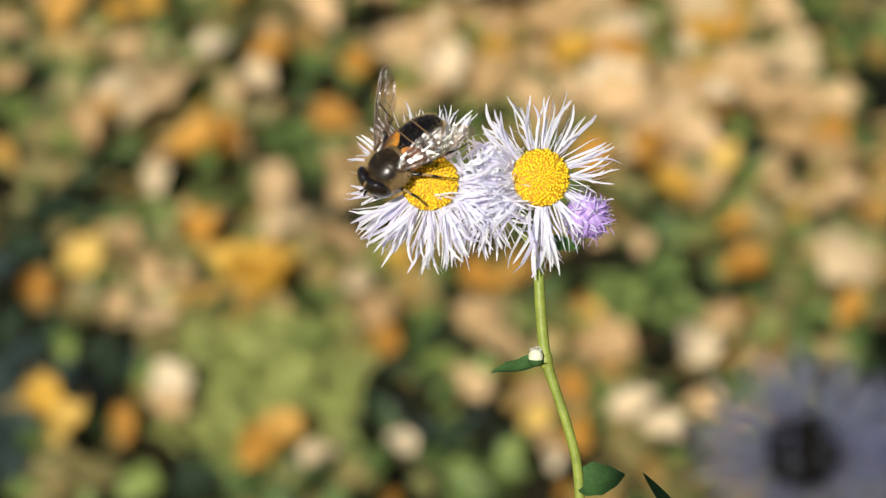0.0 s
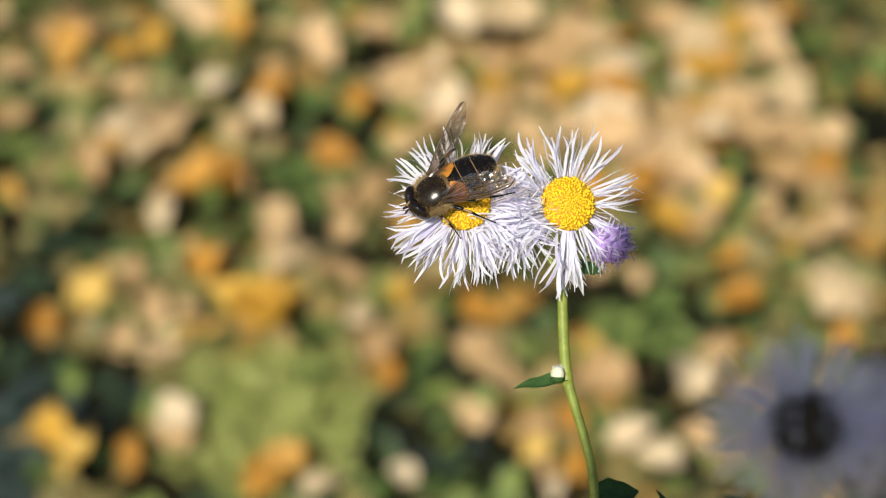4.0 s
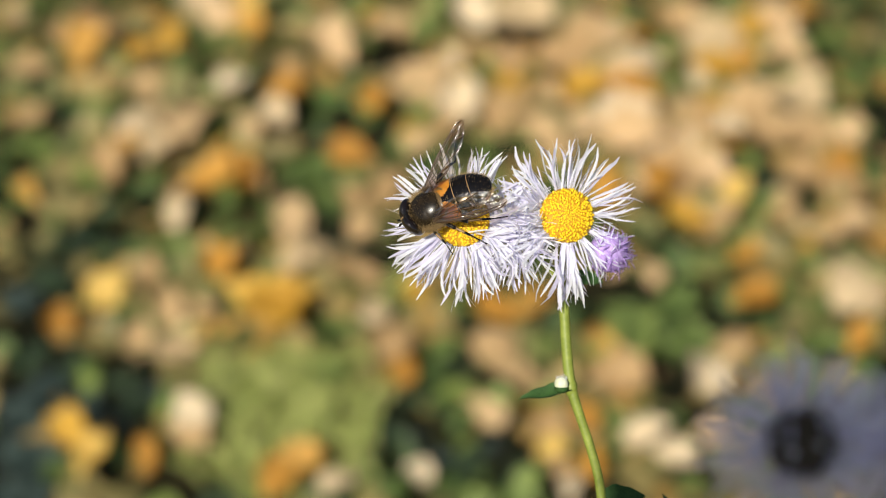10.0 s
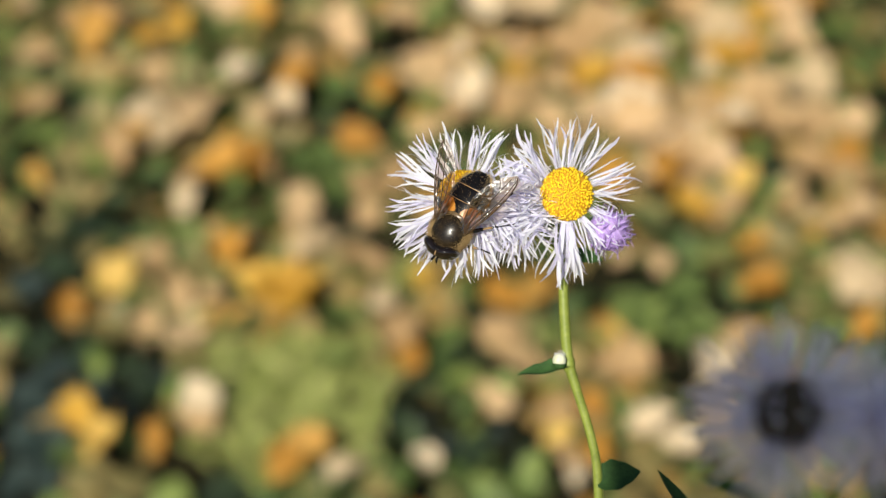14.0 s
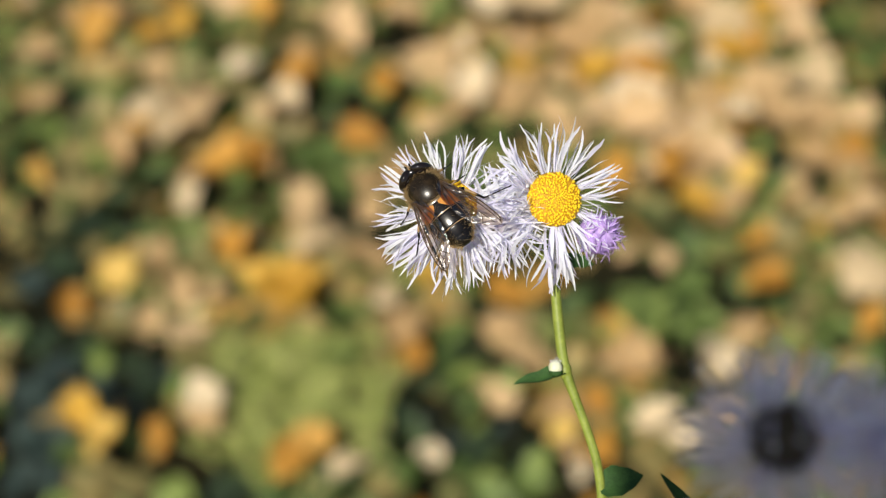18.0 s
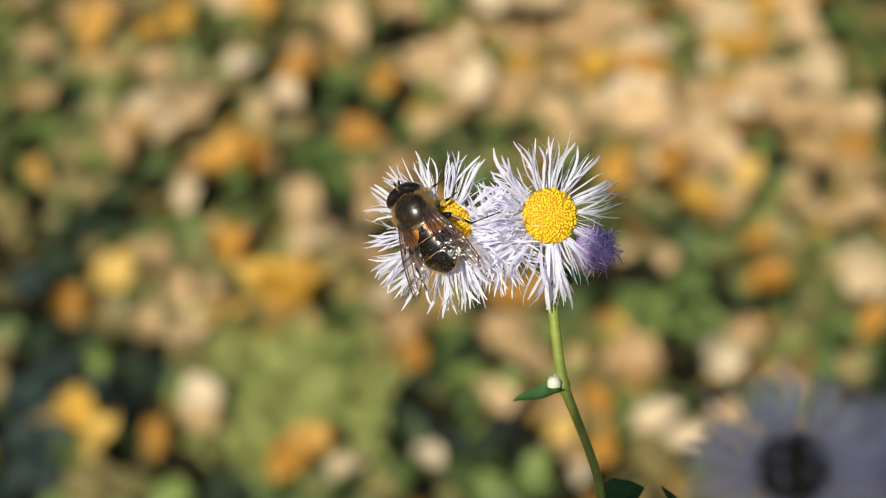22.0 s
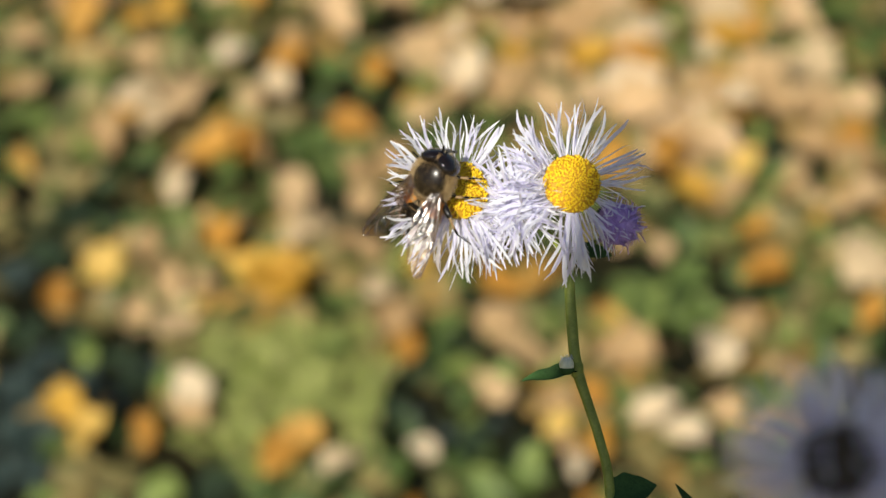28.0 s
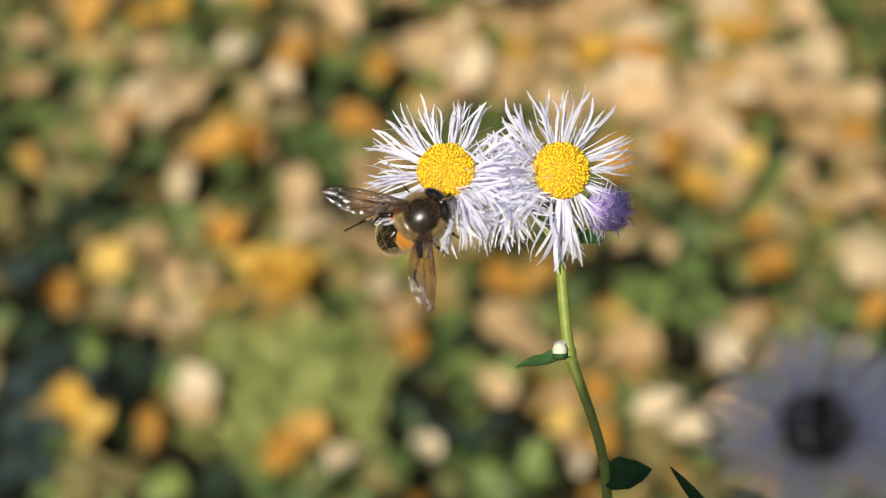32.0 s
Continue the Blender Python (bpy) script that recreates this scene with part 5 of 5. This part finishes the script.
    walk(fly, [
        (0, pose(-0.00472, 0.17020, 0.52373, -34.49, -9.12, 132.43)), (0.5, pose(0.00035, 0.16935, 0.52474, -30.10, -5.17, 129.16)),
        (1, pose(-0.00159, 0.16896, 0.52606, -26.56, -0.71, 127.97)), (1.5, pose(-0.00558, 0.16765, 0.52485, -32.92, -8.62, 136.01)),
        (2, pose(-0.00072, 0.16791, 0.52660, -38.09, -14.51, 132.79)), (2.5, pose(-0.00296, 0.16752, 0.52686, -34.13, -16.55, 126.97)),
        (3, pose(-0.00437, 0.16725, 0.52745, -31.94, -16.93, 125.79)), (3.5, pose(-0.00060, 0.16702, 0.52776, -30.90, -17.15, 118.99)),
        (5.5, pose(0.00188, 0.16673, 0.52892, -32.77, -22.73, 111.39)), (6, pose(0.00016, 0.16587, 0.52750, -31.02, -25.09, 106.52)),
        (6.5, pose(0.00113, 0.16419, 0.52443, -31.61, -26.71, 106.77)), (7, pose(0.00061, 0.16658, 0.52768, -32.13, -28.15, 107.21)),
        (7.5, pose(-0.00005, 0.16668, 0.52741, -28.86, -30.79, 104.58)), (8, pose(0.00061, 0.16677, 0.52709, -29.05, -32.06, 106.42)),
        (8.5, pose(-0.00265, 0.16635, 0.52619, -31.39, -29.73, 108.41)), (9, pose(-0.00185, 0.16639, 0.52640, -31.15, -28.30, 106.86)),
        (9.5, pose(0.00031, 0.16659, 0.52701, -30.41, -30.42, 104.09)), (10, pose(-0.00181, 0.16590, 0.52614, -36.49, -29.88, 110.53)),
        (10.5, pose(-0.00071, 0.16486, 0.52473, -44.48, -30.14, 122.03)), (11, pose(-0.00004, 0.16419, 0.52425, -50.75, -30.89, 130.66)),
        (11.5, pose(0.00095, 0.16379, 0.52408, -55.91, -28.57, 135.76)), (12, pose(0.00048, 0.16304, 0.52345, -58.75, -27.65, 137.54)),
        (12.5, pose(-0.00008, 0.16216, 0.52287, -55.31, -16.58, 144.05)), (13, pose(0.00068, 0.16227, 0.52314, -46.61, -12.27, 139.74)),
        (13.5, pose(0.00081, 0.16236, 0.52328, -46.63, -9.77, 145.45)), (14, pose(-0.00000, 0.16232, 0.52344, -46.13, -9.06, 148.01)),
        (14.5, pose(-0.00045, 0.16273, 0.52427, -46.27, -7.61, 151.04)), (16.5, pose(-0.00264, 0.16441, 0.52470, 4.63, -40.43, 66.64)),
        (17, pose(-0.00233, 0.16485, 0.52570, 12.33, -40.03, 56.46)), (17.5, pose(-0.00279, 0.16601, 0.52704, 22.86, -34.70, 34.40)),
        (18, pose(-0.00346, 0.16617, 0.52632, 24.39, -31.95, 23.62)), (18.5, pose(-0.00532, 0.16568, 0.52487, 24.53, -35.19, 22.92)),
        (19, pose(-0.00347, 0.16603, 0.52489, 27.34, -37.19, 17.85)), (19.5, pose(-0.00769, 0.16355, 0.52154, 26.41, -37.45, 19.40)),
        (20, pose(-0.00015, 0.16544, 0.52499, 27.63, -36.74, 17.58)), (20.5, pose(-0.00528, 0.16664, 0.52703, 32.38, -34.21, 12.64)),
        (21, pose(-0.00262, 0.16443, 0.52350, 32.69, -34.25, 14.94)), (21.5, pose(0.00090, 0.16606, 0.52485, 37.80, -33.75, 9.21)),
        (22, pose(-0.00492, 0.16598, 0.52305, 39.51, -35.70, 9.32)), (22.5, pose(-0.00286, 0.16585, 0.52343, 42.60, -34.09, 6.26)),
        (23, pose(-0.00029, 0.16431, 0.52235, 43.01, -35.22, 8.13)), (23.5, pose(-0.00673, 0.16668, 0.52582, 46.84, -34.73, 9.44)),
        (24, pose(-0.00278, 0.16556, 0.52374, 54.96, -28.54, 2.39)), (24.5, pose(0.00041, 0.16533, 0.52382, 56.21, -29.78, 2.65)),
        (25, pose(-0.00449, 0.16744, 0.52578, 63.17, -14.17, -15.92)), (25.5, pose(-0.00003, 0.16708, 0.52532, 64.88, -9.83, -21.79)),
        (27.5, pose(-0.00063, 0.16815, 0.52232, 69.03, -7.39, -18.89)), (28, pose(-0.00161, 0.16907, 0.52376, 64.15, 11.10, -37.29)),
        (28.5, pose(-0.00129, 0.16827, 0.52310, 55.57, 27.16, -40.88)), (29, pose(-0.00124, 0.16871, 0.52412, 47.50, 39.93, -39.77)),
        (29.5, pose(-0.00249, 0.17005, 0.52585, 62.19, 32.13, -26.49)), (30, pose(-0.00058, 0.16891, 0.52438, 44.88, 38.23, -52.60)),
        (30.5, pose(-0.00206, 0.16940, 0.52477, 38.54, 39.66, -61.67)), (31, pose(-0.00258, 0.16990, 0.52529, 43.92, 38.82, -56.58)),
        (31.4, pose(-0.00380, 0.16877, 0.52349, 36.52, 40.12, -65.42)), (31.5, pose(-0.00315, 0.16158, 0.51536, -137.56, 67.46, 81.08)),
        (31.6, pose(-0.00304, 0.16217, 0.51622, 67.12, 57.65, -52.67)), (31.8, pose(-0.00330, 0.16426, 0.51905, 73.72, 46.53, -44.31)),
        (32, pose(-0.00331, 0.16623, 0.52015, 31.17, 32.10, -49.36)),
    ])
    # the head under the fly turns a little with its weight
    rest_head = turning_head.matrix_basis.copy()
    at = rest_head.translation
    walk(turning_head, [(t, Matrix.Translation(at + Vector((dx, dy, 0)) * MM) @ pose(0, 0, 0, tip, turn, 0) @ Matrix.Translation(-at) @ rest_head) for t, turn, tip, dx, dy in (
        (0, 0, 0, 0, 0), (21, 0, 0, 0, 0), (23, 9, 0, -0.3, 0), (25, 20, 0, -0.5, 0.0), (28, 24, 0, -0.1, -0.3), (31.4, 18, 0, -0.3, 0.0), (31.6, 4, -8, -0.5, 0.5), (32, 2, -10, -0.6, 0.7))])
    # wing spread and lift, degrees
    walk(wing_left, [(t, wing_pose(-1, a, l, 20)) for t, a, l in (
        (0, 25, 2), (1, 28, 2), (2, 20, 5), (3, 24, 10), (6, 18, 6), (7, 16, 3), (9, 16, 2), (10, 14, 3), (11, 17, 5), (12, 10, 3), (13, 14, 3), (14, 20, 12), (17, 16, 0), (18, 14, 0), (19, 13, 5),
        (20, 14, 5), (21, 12, 10), (22, 10, 13), (23, 9, 16), (24, 11, 10), (25, 13, 10), (28, 19, -2), (29, 11, 2), (30, 15, -3), (31, 18, -3), (31.4, 18, -3), (31.5, 75, 20), (31.7, 40, 8), (32, 38, 16))])
    walk(wing_right, [(t, wing_pose(1, a, l, 20)) for t, a, l in (
        (0, 30, 16), (1, 27, 20), (2, 30, 12), (3, 30, 10), (6, 34, 10), (7, 32, 7), (9, 34, 7), (10, 36, 6), (11, 38, 3), (12, 25, 2), (13, 17, 9), (14, 14, 17), (17, 19, 2), (18, 19, 2), (19, 23, 9),
        (20, 24, 11), (21, 21, 12), (22, 15, 5), (23, 20, 11), (24, 22, 15), (25, 13, 12), (28, 15, 14), (29, 20, 2), (30, 15, -2), (31, 14, -2), (31.4, 14, -2), (31.5, 75, 20), (31.7, 50, 14), (32, 56, 18))])
    # the abdomen bends under as the fly lets go
    walk(abdomen, [(t, curl_pose(a, b)) for t, a, b in ((0, 0, 0), (25, 0, 0), (28, 4, 0), (29, 20, 6), (30, 15, 4), (31, 16, 18), (31.3, 16, 18), (31.5, 20, 0), (31.7, 34, -10), (32, 40, -16))])
    # the unseen weed is leaned to bring its shade over the bud and the lower stem
    rest = shade_weed.matrix_basis.copy()

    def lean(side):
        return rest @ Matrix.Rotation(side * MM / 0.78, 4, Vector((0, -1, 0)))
    walk(shade_weed, [(t, lean(d)) for t, d in ((0, 0), (20.5, 0), (22, 7.5), (23, 7), (24, 7.2), (25, 6.8), (27.5, 10.2), (28, 10.2), (29, 8), (30, 7.5), (32, 7))])


motions()
